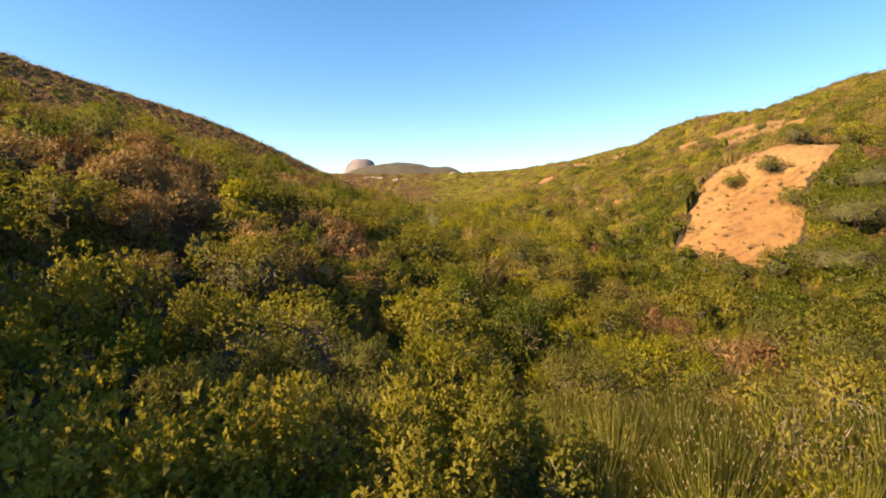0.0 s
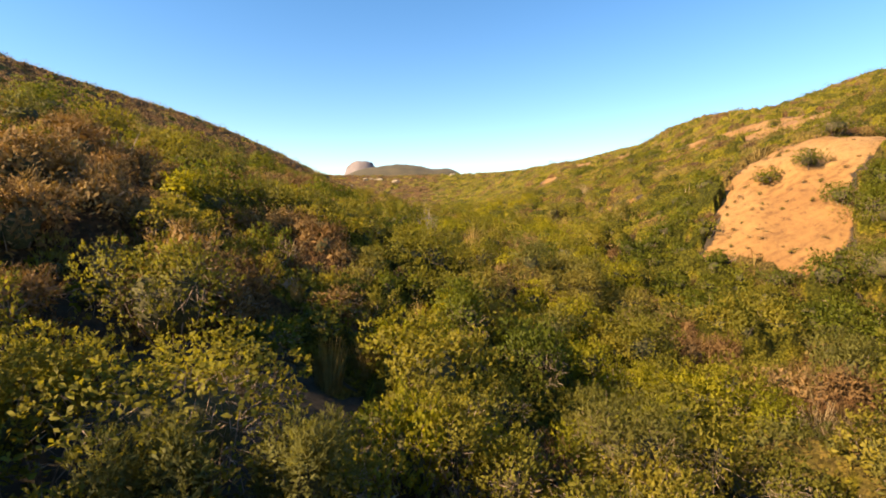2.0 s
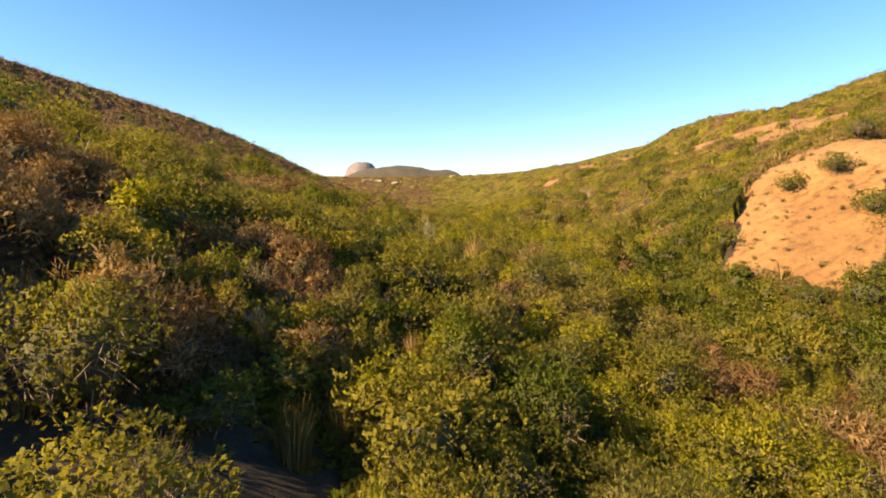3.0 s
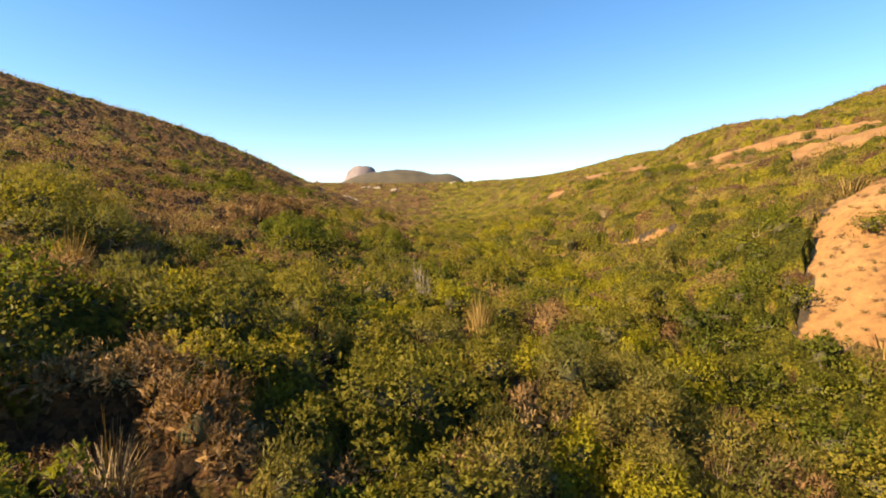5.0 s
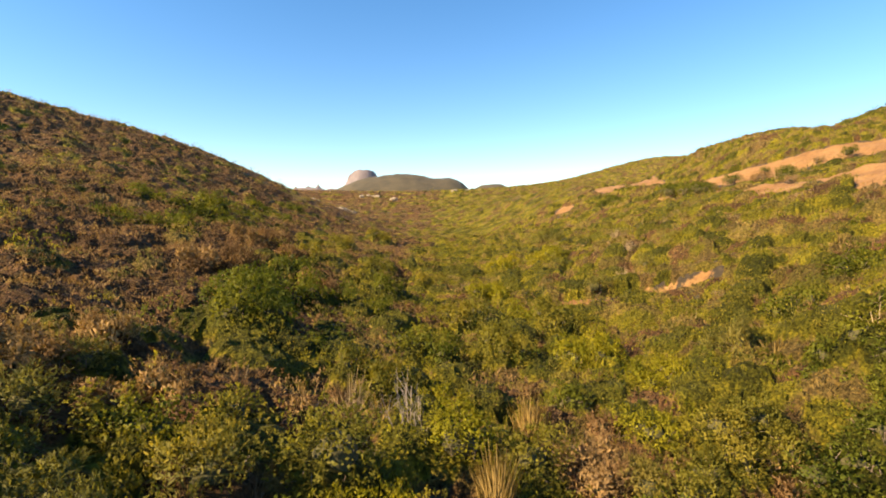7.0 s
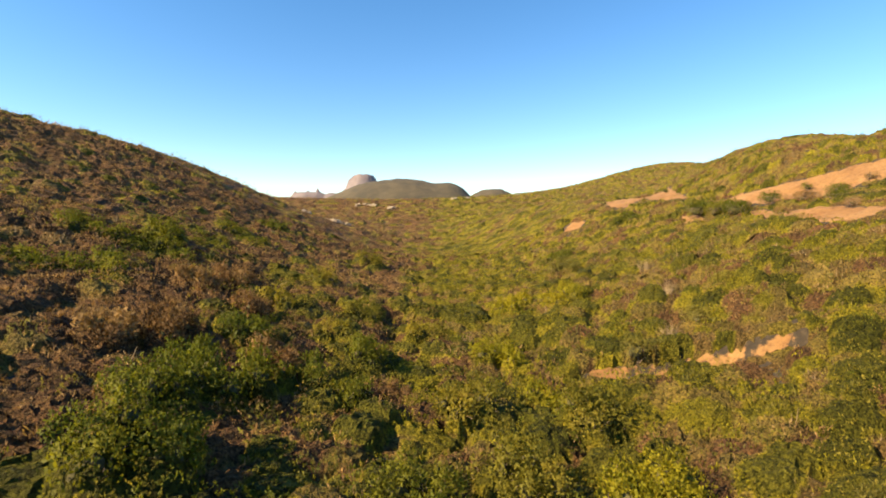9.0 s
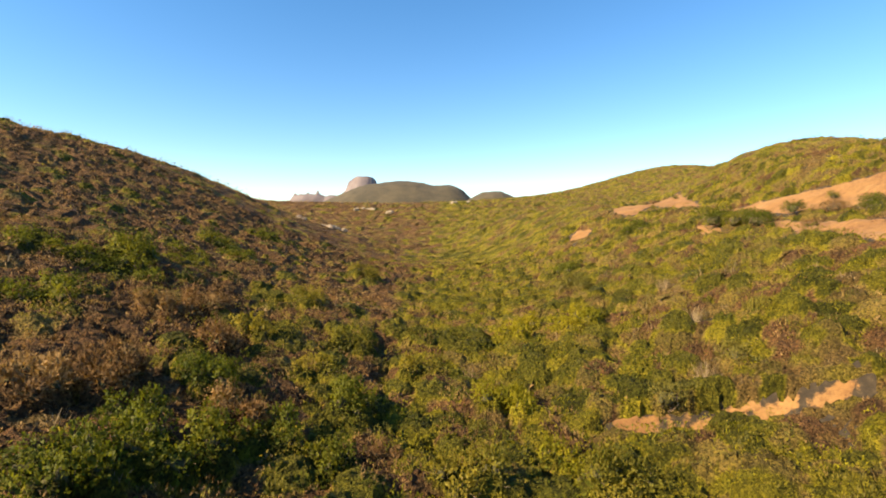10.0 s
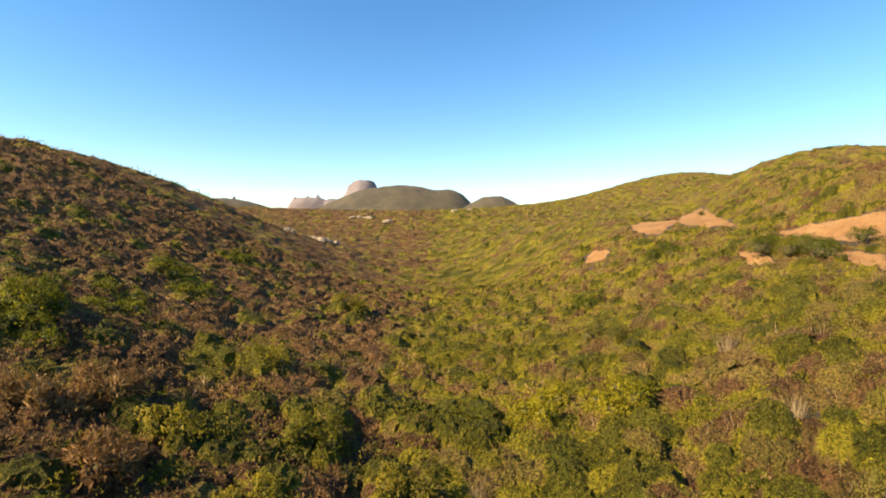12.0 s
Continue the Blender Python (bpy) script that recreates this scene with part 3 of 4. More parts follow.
SCRUB_LOWER_WEST = [
    ("broadleaf_shrub", -3.9, 14.0, 1.0, 1.2), ("dry_shrub", -4.9, 11.5, 1.3, 1.1), ("straw_tuft", -2.0, 11.9, 0.7, 1.0),
    ("twig_clump", -5.9, 11.9, 0.7, 1.1), ("dry_shrub", -4.0, 12.5, 1.4, 1.1), ("straw_tuft", -0.6, 12.9, 0.6, 1.0),
    ("straw_tuft", -1.5, 12.9, 0.7, 1.0), ("dry_shrub", -7.3, 13.8, 1.9, 1.4), ("broadleaf_shrub", -5.5, 13.9, 1.7, 1.6),
    ("straw_tuft", -1.5, 13.5, 0.9, 1.0)]
SCRUB_LOWER_EAST = [
    ("broadleaf_shrub", 4.8, 11.2, 1.2, 1.6), ("broadleaf_shrub", 1.1, 12.8, 2.0, 1.6), ("gold_shrub", 4.3, 12.9, 1.7, 1.4),
    ("broadleaf_shrub", 0.3, 14.0, 1.3, 1.6), ("heath_shrub", 9.8, 11.3, 1.8, 1.7), ("heath_shrub", 3.2, 11.4, 2.0, 1.9),
    ("twig_clump", 9.0, 13.7, 1.3, 1.2)]
SCRUB_LOWER_MIDDLE_WEST = [
    ("broadleaf_shrub", -4.6, 14.4, 1.0, 1.2), ("broadleaf_shrub", -2.8, 14.9, 1.0, 1.2), ("broadleaf_shrub", -1.5, 15.4, 1.0, 1.2),
    ("dense_shrub", -2.3, 15.5, 0.9, 1.1), ("dry_shrub", -4.7, 15.6, 1.2, 0.9), ("dry_shrub", -3.9, 15.7, 0.7, 0.9),
    ("heath_shrub", -2.3, 16.1, 0.9, 1.1), ("straw_tuft", -0.6, 16.5, 0.7, 0.8), ("dry_shrub", -2.4, 14.1, 1.3, 1.1),
    ("straw_tuft", -3.3, 14.2, 0.5, 1.0), ("dense_shrub", -4.3, 15.3, 1.3, 1.4), ("gold_shrub", -6.8, 16.3, 1.7, 1.4),
    ("dense_shrub", -12.0, 15.1, 2.9, 1.8)]
SCRUB_LOWER_MIDDLE_EAST = [
    ("gold_shrub", 7.5, 14.6, 2.3, 1.4), ("twig_clump", 9.3, 14.8, 1.5, 1.4), ("gold_shrub", 6.5, 15.8, 3.2, 1.8),
    ("gold_shrub", 5.2, 15.9, 2.0, 1.4), ("dry_shrub", 9.9, 15.5, 2.1, 1.6), ("dense_shrub", 1.7, 15.6, 3.6, 2.2)]
SCRUB_MIDDLE_WEST = [
    ("gold_shrub", -0.0, 16.6, 1.1, 1.1), ("twig_clump", -4.2, 16.6, 1.2, 1.1), ("dense_shrub", -1.5, 16.7, 0.9, 1.1),
    ("heath_shrub", -2.0, 17.0, 1.1, 1.1), ("dry_shrub", -5.8, 17.1, 1.6, 1.2), ("dense_shrub", -0.9, 17.2, 1.0, 1.1),
    ("dry_shrub", -2.9, 17.2, 1.1, 0.9), ("dense_shrub", -7.2, 18.3, 2.5, 1.6), ("broadleaf_shrub", -1.9, 18.4, 1.2, 1.2),
    ("broadleaf_shrub", -0.7, 18.4, 1.3, 1.2), ("broadleaf_shrub", -3.8, 18.6, 1.5, 1.2), ("straw_tuft", -1.2, 18.9, 0.6, 0.8),
    ("dry_shrub", -8.3, 17.1, 2.1, 1.6), ("broadleaf_shrub", -6.5, 17.1, 2.0, 1.6), ("dry_shrub", -4.3, 17.8, 1.8, 1.4)]
SCRUB_MIDDLE_EAST = [
    ("broadleaf_shrub", 2.4, 17.8, 1.1, 1.2), ("broadleaf_shrub", 1.3, 17.8, 1.6, 1.2), ("heath_shrub", 3.5, 18.5, 1.6, 1.5),
    ("broadleaf_shrub", 5.3, 18.2, 1.5, 1.6), ("heath_shrub", 12.4, 18.2, 1.8, 1.7), ("dense_shrub", 14.7, 17.7, 3.0, 1.0)]
SCRUB_UPPER_MIDDLE_WEST = [
    ("broadleaf_shrub", -4.3, 20.2, 1.8, 1.3), ("gold_shrub", -3.0, 20.4, 0.9, 1.1), ("gold_shrub", -5.7, 20.9, 0.9, 1.1),
    ("straw_tuft", -1.6, 22.0, 0.6, 0.8), ("broadleaf_shrub", -3.0, 22.2, 1.4, 1.2), ("dense_shrub", -3.2, 19.1, 0.8, 1.1),
    ("dense_shrub", -6.6, 19.5, 1.7, 1.1), ("broadleaf_shrub", -2.8, 19.7, 1.3, 1.2), ("broadleaf_shrub", -5.1, 19.8, 1.4, 1.2),
    ("dry_shrub", -2.7, 21.1, 0.9, 0.9), ("broadleaf_shrub", -1.1, 19.7, 2.0, 1.6)]
SCRUB_UPPER_MIDDLE_EAST = [
    ("dry_shrub", 0.6, 19.0, 1.1, 0.9), ("dry_shrub", 2.3, 20.1, 0.6, 0.9), ("dry_shrub", 9.6, 20.8, 1.8, 1.3), ("heath_shrub", 4.9, 20.8, 1.9, 1.8),
    ("broadleaf_shrub", 1.1, 21.2, 1.3, 1.2), ("gold_shrub", 3.4, 21.2, 1.6, 1.1), ("twig_clump", 7.2, 22.0, 1.7, 1.6),
    ("dry_shrub", 2.5, 22.0, 1.7, 1.3), ("dry_shrub", 9.2, 22.1, 1.5, 1.1), ("dense_shrub", 4.2, 19.5, 1.1, 1.4), ("dry_shrub", 9.3, 19.7, 2.0, 1.5),
    ("broadleaf_shrub", 11.4, 21.2, 3.5, 2.4), ("dense_shrub", 15.3, 22.3, 2.9, 1.0), ("dense_shrub", 15.2, 20.5, 3.5, 1.2),
    ("dense_shrub", 5.3, 22.1, 2.3, 0.8)]
SCRUB_UPPER_WEST = [
    ("broadleaf_shrub", -6.8, 27.0, 1.3, 1.2), ("dry_shrub", -6.0, 22.5, 1.3, 1.0), ("broadleaf_shrub", -0.6, 22.6, 1.2, 1.2),
    ("dry_shrub", -7.8, 23.0, 1.2, 0.9), ("broadleaf_shrub", -1.4, 23.0, 1.0, 1.2), ("broadleaf_shrub", -2.5, 24.3, 1.3, 1.2),
    ("broadleaf_shrub", -7.0, 24.4, 1.4, 1.2), ("straw_tuft", -4.3, 25.4, 0.8, 0.9), ("broadleaf_shrub", -0.1, 25.6, 1.7, 1.2),
    ("twig_clump", -3.4, 26.1, 0.6, 0.9)]
SCRUB_UPPER_EAST = [
    ("broadleaf_shrub", 0.1, 23.3, 1.3, 1.2), ("dry_shrub", 1.3, 23.5, 0.9, 0.9), ("gold_shrub", 3.2, 25.3, 1.8, 1.1),
    ("broadleaf_shrub", 1.9, 25.6, 1.4, 1.2), ("gold_shrub", 7.3, 26.0, 3.2, 1.8), ("dense_shrub", 10.5, 26.4, 1.7, 0.8),
    ("dense_shrub", 13.1, 23.5, 2.0, 0.8), ("dense_shrub", 11.8, 24.0, 2.6, 0.9), ("dry_shrub", 8.7, 24.1, 1.2, 0.9),
    ("dense_shrub", 11.4, 25.6, 2.3, 0.8), ("dense_shrub", 9.8, 25.8, 1.2, 0.8), ("dense_shrub", 13.1, 25.9, 2.9, 1.0),
    ("twig_clump", 5.8, 26.1, 1.6, 1.5), ("dense_shrub", 18.5, 22.6, 3.9, 1.3), ("heath_shrub", 4.9, 23.5, 4.1, 2.4),
    ("dense_shrub", 21.1, 25.8, 4.2, 1.4)]
SCRUB_HIGH_WEST = [
    ("dry_shrub", -7.6, 27.9, 1.4, 1.0), ("broadleaf_shrub", -4.7, 28.1, 1.6, 1.2), ("dry_shrub", -6.3, 28.8, 1.6, 1.2),
    ("dry_shrub", -2.5, 30.4, 1.1, 0.9), ("dry_shrub", -3.7, 30.4, 1.1, 0.9), ("dry_shrub", -9.4, 30.8, 2.1, 1.6),
    ("dry_shrub", -9.8, 28.2, 2.4, 1.8), ("broadleaf_shrub", -2.2, 33.8, 2.8, 2.0), ("twig_clump", -2.6, 31.9, 1.9, 1.8)]
SCRUB_HIGH_EAST = [
    ("broadleaf_shrub", 8.8, 30.3, 2.9, 2.1), ("gold_shrub", 6.7, 31.6, 1.9, 1.1), ("straw_tuft", 3.1, 32.1, 1.5, 1.8),
    ("dry_shrub", 5.4, 32.2, 1.2, 0.9), ("straw_tuft", 1.6, 27.9, 1.3, 1.6), ("dense_shrub", 12.7, 33.5, 2.6, 0.9),
    ("gold_shrub", 0.3, 33.5, 2.2, 1.2), ("dense_shrub", 5.4, 28.2, 1.0, 0.8), ("dense_shrub", 4.9, 33.9, 1.9, 1.2),
    ("dense_shrub", 10.4, 28.6, 3.5, 1.2), ("dense_shrub", 12.7, 29.1, 3.3, 1.1), ("dry_shrub", 4.3, 29.1, 2.0, 1.5),
    ("dry_shrub", 3.4, 35.1, 1.1, 0.9), ("straw_tuft", 5.4, 29.9, 1.0, 1.3), ("dense_shrub", 15.4, 33.4, 3.2, 1.1),
    ("dry_shrub", 8.9, 29.2, 1.6, 1.2), ("dense_shrub", 5.8, 30.0, 1.0, 0.8), ("dense_shrub", 13.8, 31.7, 2.6, 0.9)]
SCRUB_HIGHER_WEST = [
    ("dense_shrub", -9.8, 41.6, 3.0, 2.2), ("dense_shrub", -10.7, 46.1, 2.4, 1.7), ("dry_shrub", -14.4, 46.2, 2.7, 2.0),
    ("dense_shrub", -4.0, 46.7, 1.7, 1.1), ("twig_clump", -6.0, 37.0, 0.8, 0.9), ("dense_shrub", -6.2, 46.8, 2.7, 2.0),
    ("dry_shrub", -1.7, 47.2, 1.6, 1.2), ("dense_shrub", -8.1, 37.5, 4.2, 2.4), ("dry_shrub", -7.6, 47.6, 2.4, 1.8),
    ("dry_shrub", -12.5, 47.9, 3.1, 2.3), ("dense_shrub", -0.2, 38.4, 2.9, 2.1), ("dense_shrub", -9.8, 49.9, 3.0, 2.1),
    ("dense_shrub", -3.6, 50.3, 2.8, 2.0), ("dense_shrub", -4.9, 36.2, 1.3, 1.1), ("dense_shrub", -3.6, 45.9, 2.2, 1.4),
    ("dense_shrub", -8.5, 44.4, 4.2, 2.4), ("dense_shrub", -22.8, 51.9, 3.4, 1.3)]
SCRUB_HIGHER_EAST = [
    ("broadleaf_shrub", 1.3, 45.4, 2.9, 2.1), ("heath_shrub", 11.9, 36.2, 2.2, 2.1), ("gold_shrub", 8.9, 36.4, 2.8, 1.6),
    ("gold_shrub", 5.5, 47.1, 3.0, 1.6), ("gold_shrub", 7.0, 39.4, 3.6, 2.0), ("broadleaf_shrub", 3.2, 40.0, 3.2, 2.3),
    ("heath_shrub", 10.7, 50.5, 1.5, 1.4), ("dense_shrub", 17.3, 40.7, 3.3, 1.1), ("gold_shrub", 3.7, 52.0, 3.2, 1.8),
    ("broadleaf_shrub", 6.9, 45.0, 3.3, 2.4), ("dense_shrub", 22.1, 42.6, 3.9, 1.3)]
SCRUB_FAR_UP_WEST = [
    ("dry_shrub", -11.3, 54.0, 2.5, 1.9), ("broadleaf_shrub", -6.1, 54.3, 2.6, 1.8), ("dry_shrub", -15.4, 56.1, 2.6, 2.0),
    ("broadleaf_shrub", -0.8, 56.4, 2.7, 1.9), ("broadleaf_shrub", -10.6, 57.0, 2.7, 2.0), ("dry_shrub", -14.0, 58.6, 3.0, 2.2),
    ("broadleaf_shrub", -5.2, 59.3, 3.1, 2.2), ("dense_shrub", -19.4, 61.5, 2.5, 1.6), ("dense_shrub", -21.8, 63.8, 3.7, 2.3),
    ("broadleaf_shrub", -10.1, 66.4, 3.0, 2.2), ("dense_shrub", -25.7, 59.9, 4.0, 1.3), ("dense_shrub", -21.2, 69.4, 4.2, 1.3),
    ("dense_shrub", -22.5, 61.5, 4.2, 1.3), ("dense_shrub", -20.2, 54.0, 3.7, 1.3), ("dense_shrub", -20.3, 78.2, 4.2, 1.3),
    ("broadleaf_shrub", -9.2, 88.2, 4.2, 2.4), ("dense_shrub", -24.5, 82.1, 4.2, 1.3), ("dense_shrub", -24.5, 96.8, 4.2, 1.3)]
SCRUB_FAR_UP_EAST = [
    ("twig_clump", 2.2, 57.1, 1.4, 1.3), ("twig_clump", 15.8, 58.0, 1.4, 1.4), ("twig_clump", 13.5, 52.4, 1.6, 1.6),
    ("heath_shrub", 15.0, 52.6, 1.7, 1.6), ("gold_shrub", 9.8, 62.9, 3.3, 1.8), ("gold_shrub", 6.1, 63.8, 3.4, 1.9),
    ("twig_clump", 17.8, 66.6, 1.7, 1.6), ("heath_shrub", 12.5, 73.0, 3.3, 2.4), ("dense_shrub", 26.2, 95.2, 4.2, 1.3),
    ("dense_shrub", 14.9, 86.8, 4.0, 1.3)]
SCRUB = SCRUB_START_WEST + SCRUB_START_EAST + SCRUB_FIRST_WEST + SCRUB_FIRST_EAST + SCRUB_LOWER_WEST + SCRUB_LOWER_EAST + SCRUB_LOWER_MIDDLE_WEST + SCRUB_LOWER_MIDDLE_EAST + SCRUB_MIDDLE_WEST + SCRUB_MIDDLE_EAST + SCRUB_UPPER_MIDDLE_WEST + SCRUB_UPPER_MIDDLE_EAST + SCRUB_UPPER_WEST + SCRUB_UPPER_EAST + SCRUB_HIGH_WEST + SCRUB_HIGH_EAST + SCRUB_HIGHER_WEST + SCRUB_HIGHER_EAST + SCRUB_FAR_UP_WEST + SCRUB_FAR_UP_EAST
REEDS = [(1.7, 5.2), (2.3, 6.3), (2.7, 4.7), (3.3, 5.6), (3.5, 7.0), (4.2, 4.7), (4.5, 6.2), (2.6, 7.5), (5.4, 5.5), (1.9, 7.3)]
DENSE_MOUNDS = [(20.5, 24.6, 2.2), (18.4, 22.6, 1.9), (22.6, 26.0, 2.0), (22.7, 32.0, 1.15), (25.3, 31.0, 0.95),
                (19.4, 29.4, 0.75), (17.6, 30.3, 0.7), (19.2, 26.9, 0.8), (13.7, 26.9, 0.55), (15.0, 24.8, 0.75)]


# x, y, half-width of patches where one kind prevails
DRY_PATCHES = [(-10.0, 31.0, 6.0), (4.4, 29.8, 1.6), (8.8, 21.5, 2.2), (9.2, 15.8, 2.2), (-2.4, 25.6, 1.2), (-6.7, 21.7, 1.7), (-6.8, 30.1, 1.6), (-2.2, 30.6, 1.3), (3.7, 35.7, 1.1), (-7.9, 44.3, 1.3), (-1.6, 46.3, 1.0), (-14.9, 46.8, 2.2), (-11.7, 53.5, 1.7), (-11.1, 80.0, 3.0), (-6.0, 13.5, 2.6), (3.7, 52.7, 2.0), (-14.0, 42.0, 6.0)]
DRY_PATCHES += [(-10.6, 31.9, 1.2), (-8.2, 28.7, 1.0), (-6.5, 29.2, 1.0), (-8.5, 30.6, 1.1), (3.9, 32.6, 1.2), (3.4, 34.4, 1.3), (-10.3, 26.7, 1.2), (-7.5, 22.6, 1.0), (-10.1, 33.0, 1.6), (-6.0, 22.5, 1.0), (4.5, 30.3, 1.4), (-15.4, 47.4, 1.5), (-13.4, 49.3, 1.7), (-8.0, 48.5, 1.6), (-16.3, 57.1, 1.6), (-15.0, 60.2, 1.8), (-11.9, 54.8, 1.5), (-18.2, 60.8, 1.8), (-15.9, 66.4, 2.2), (-8.3, 15.1, 1.1), (-8.9, 18.1, 1.2), (-5.0, 11.7, 0.9), (-4.2, 13.0, 0.9), (-6.0, 17.4, 0.9), (-4.7, 15.6, 0.8), (-2.9, 17.2, 0.9)]
STRAW_PATCHES = [(-1.6, 12.4, 1.1), (-3.4, 14.2, 1.2), (0.6, 27.0, 1.0), (3.5, 24.0, 1.8), (-4.0, 27.5, 0.8), (4.5, 32.5, 1.4), (-6.7, 52.1, 0.9), (2.1, 58.7, 1.0)]
GREEN_PATCHES = [(-7.3, 34.8, 2.2), (-3.6, 28.6, 1.2), (-5.4, 27.3, 0.9), (-0.5, 34.3, 1.3), (-10.4, 42.9, 2.2), (-4.2, 45.7, 1.3), (-10.7, 49.8, 2.0), (-11.5, 58.6, 2.2), (-10.5, 65.8, 2.6), (-4.5, 49.4, 1.8), (12.0, 26.5, 3.0), (14.0, 21.5, 3.0)]


def prevail(patches, x, y):
    return np.max([np.exp(-((x - px) ** 2 + (y - py) ** 2) / (w * w)) for px, py, w in patches], axis=0)


def species(x, y, r):
    """Which plant grows where: dry shrubs up the left slope, yellow-green ones in the valley and up the right."""
    n = len(x)
    u = r.uniform(0, 1, n)
    clump = waves(x, y, 7.0, 11) + 0.5 * waves(x, y, 3.0, 12)
    left = np.clip((-(x + 0.5) + 2.5 * waves(x, y, 9.0, 13)) / 6.5, 0, 1)
    right = np.clip((x - 9 + 3 * waves(x, y, 12.0, 14)) / 9, 0, 1)
    hill = np.clip((-x - 11) / 8, 0, 1)
    weights = {
        "broadleaf_shrub": 0.30 - 0.14 * left - 0.08 * hill + 0.22 * (y < 30) - 0.06 * right + 0.14 * clump + 3.0 * prevail(GREEN_PATCHES, x, y),
        "dense_shrub": 0.13 - 0.03 * left + 0.12 * clump + 0.7 * prevail(GREEN_PATCHES, x, y),
        "heath_shrub": 0.16 * (y > 10) + 0.06 * left + 0.12 * right - 0.1 * clump,
        "gold_shrub": 0.44 * (1 - 0.96 * left) * (1 - 0.3 * right) * (0.6 + 0.4 * (y > 25)),
        "dry_shrub": 0.20 * (y > 10) + 0.6 * hill + 0.9 * left * (y > 9) + 0.5 * left * (y > 18) + 0.5 * left * (y > 30) + 0.08 * right - 0.2 * clump + 2.6 * prevail(DRY_PATCHES, x, y),
        "straw_tuft": 0.10 - 0.04 * left + 0.06 * right - 0.10 * clump + 2.0 * prevail(STRAW_PATCHES, x, y),
        "reed_clump": 0.015 * right * (y > 20) + 0 * x,
        "twig_clump": 0.06 + 0.04 * left + 0.26 * right - 0.06 * clump,
    }
    names = list(weights)
    w = np.cumsum(np.stack([np.clip(weights[k], 0.002, 9) for k in names], 1), axis=1)
    return np.array(names)[(u[:, None] * w[:, -1:] > w).sum(1)]


def scatter(r, step, x0, x1, y0, y1):
    """Uneven places about one step apart."""
    x, y = np.meshgrid(np.arange(x0, x1, step), np.arange(y0, y1, step))
    x, y = x.ravel() + r.uniform(-0.55, 0.55, x.size) * step, y.ravel() + r.uniform(-0.55, 0.55, y.size) * step
    keep = np.abs(x - 1) < 1.02 * y + 7
    x, y = x[keep], y[keep]
    keep = bareness(x, y) < r.uniform(0.12, 0.4, len(x))
    keep &= (y < 55) | ((bareness(x + 0.6, y + 1.8) < 0.5) & (bareness(x + 1.0, y + 3.2) < 0.6))
    return x[keep], y[keep]


def joined(name, label, kind, ring, x, y, size, tint, r, variants=5):
    """Many plants past counting as one mesh of leaves."""
    if not len(x):
        return
    z = lie(x, y)
    pick = 3 * r.randint(0, variants // 3, len(x)) + (size > 0.8).astype(int) + (size > 1.2)
    turn = r.uniform(0, 6.28, len(x))
    tall = r.uniform(0.8, 1.25, len(x))
    vs, ns, ts = [], [], []
    for k in range(variants):
        grow = (0.65, 1.0, 1.5)[k % 3] if kind in KINDS else 1.0
        v, facing, wood = leaves_of(kind, 40 + k, ring, grow)
        v = v / grow
        i = np.where(pick == k)[0]
        ca, sa, s = np.cos(turn[i])[:, None], np.sin(turn[i])[:, None], size[i][:, None]
        w = np.stack([(v[:, 0] * ca - v[:, 1] * sa) * s + x[i][:, None], (v[:, 0] * sa + v[:, 1] * ca) * s + y[i][:, None],
                      v[:, 2] * s * tall[i][:, None] + z[i][:, None] - 0.05], 2)
        vs.append(w.reshape(-1, 3))
        ns.append(np.stack([facing[:, 0] * ca - facing[:, 1] * sa, facing[:, 0] * sa + facing[:, 1] * ca, facing[:, 2] + 0 * ca], 2).reshape(-1, 3))
        ts.append(np.repeat(tint[i], len(v)))
    v, t = np.concatenate(vs), np.concatenate(ts)
    mat = (BLADES.get(kind) or KINDS[kind])[0]
    tagged(new(name, mesh_of(name, v, quads(len(v) // 4), mat, False, np.concatenate(ns), tint=t)), label, "scrub", kind="stuff")


TONE = {"dense_shrub": 0.17, "broadleaf_shrub": 0.25, "gold_shrub": 0.48, "reed_clump": 0.6, "heath_shrub": 0.72, "twig_clump": 0.85, "straw_tuft": 0.8, "dry_shrub": 0.98}


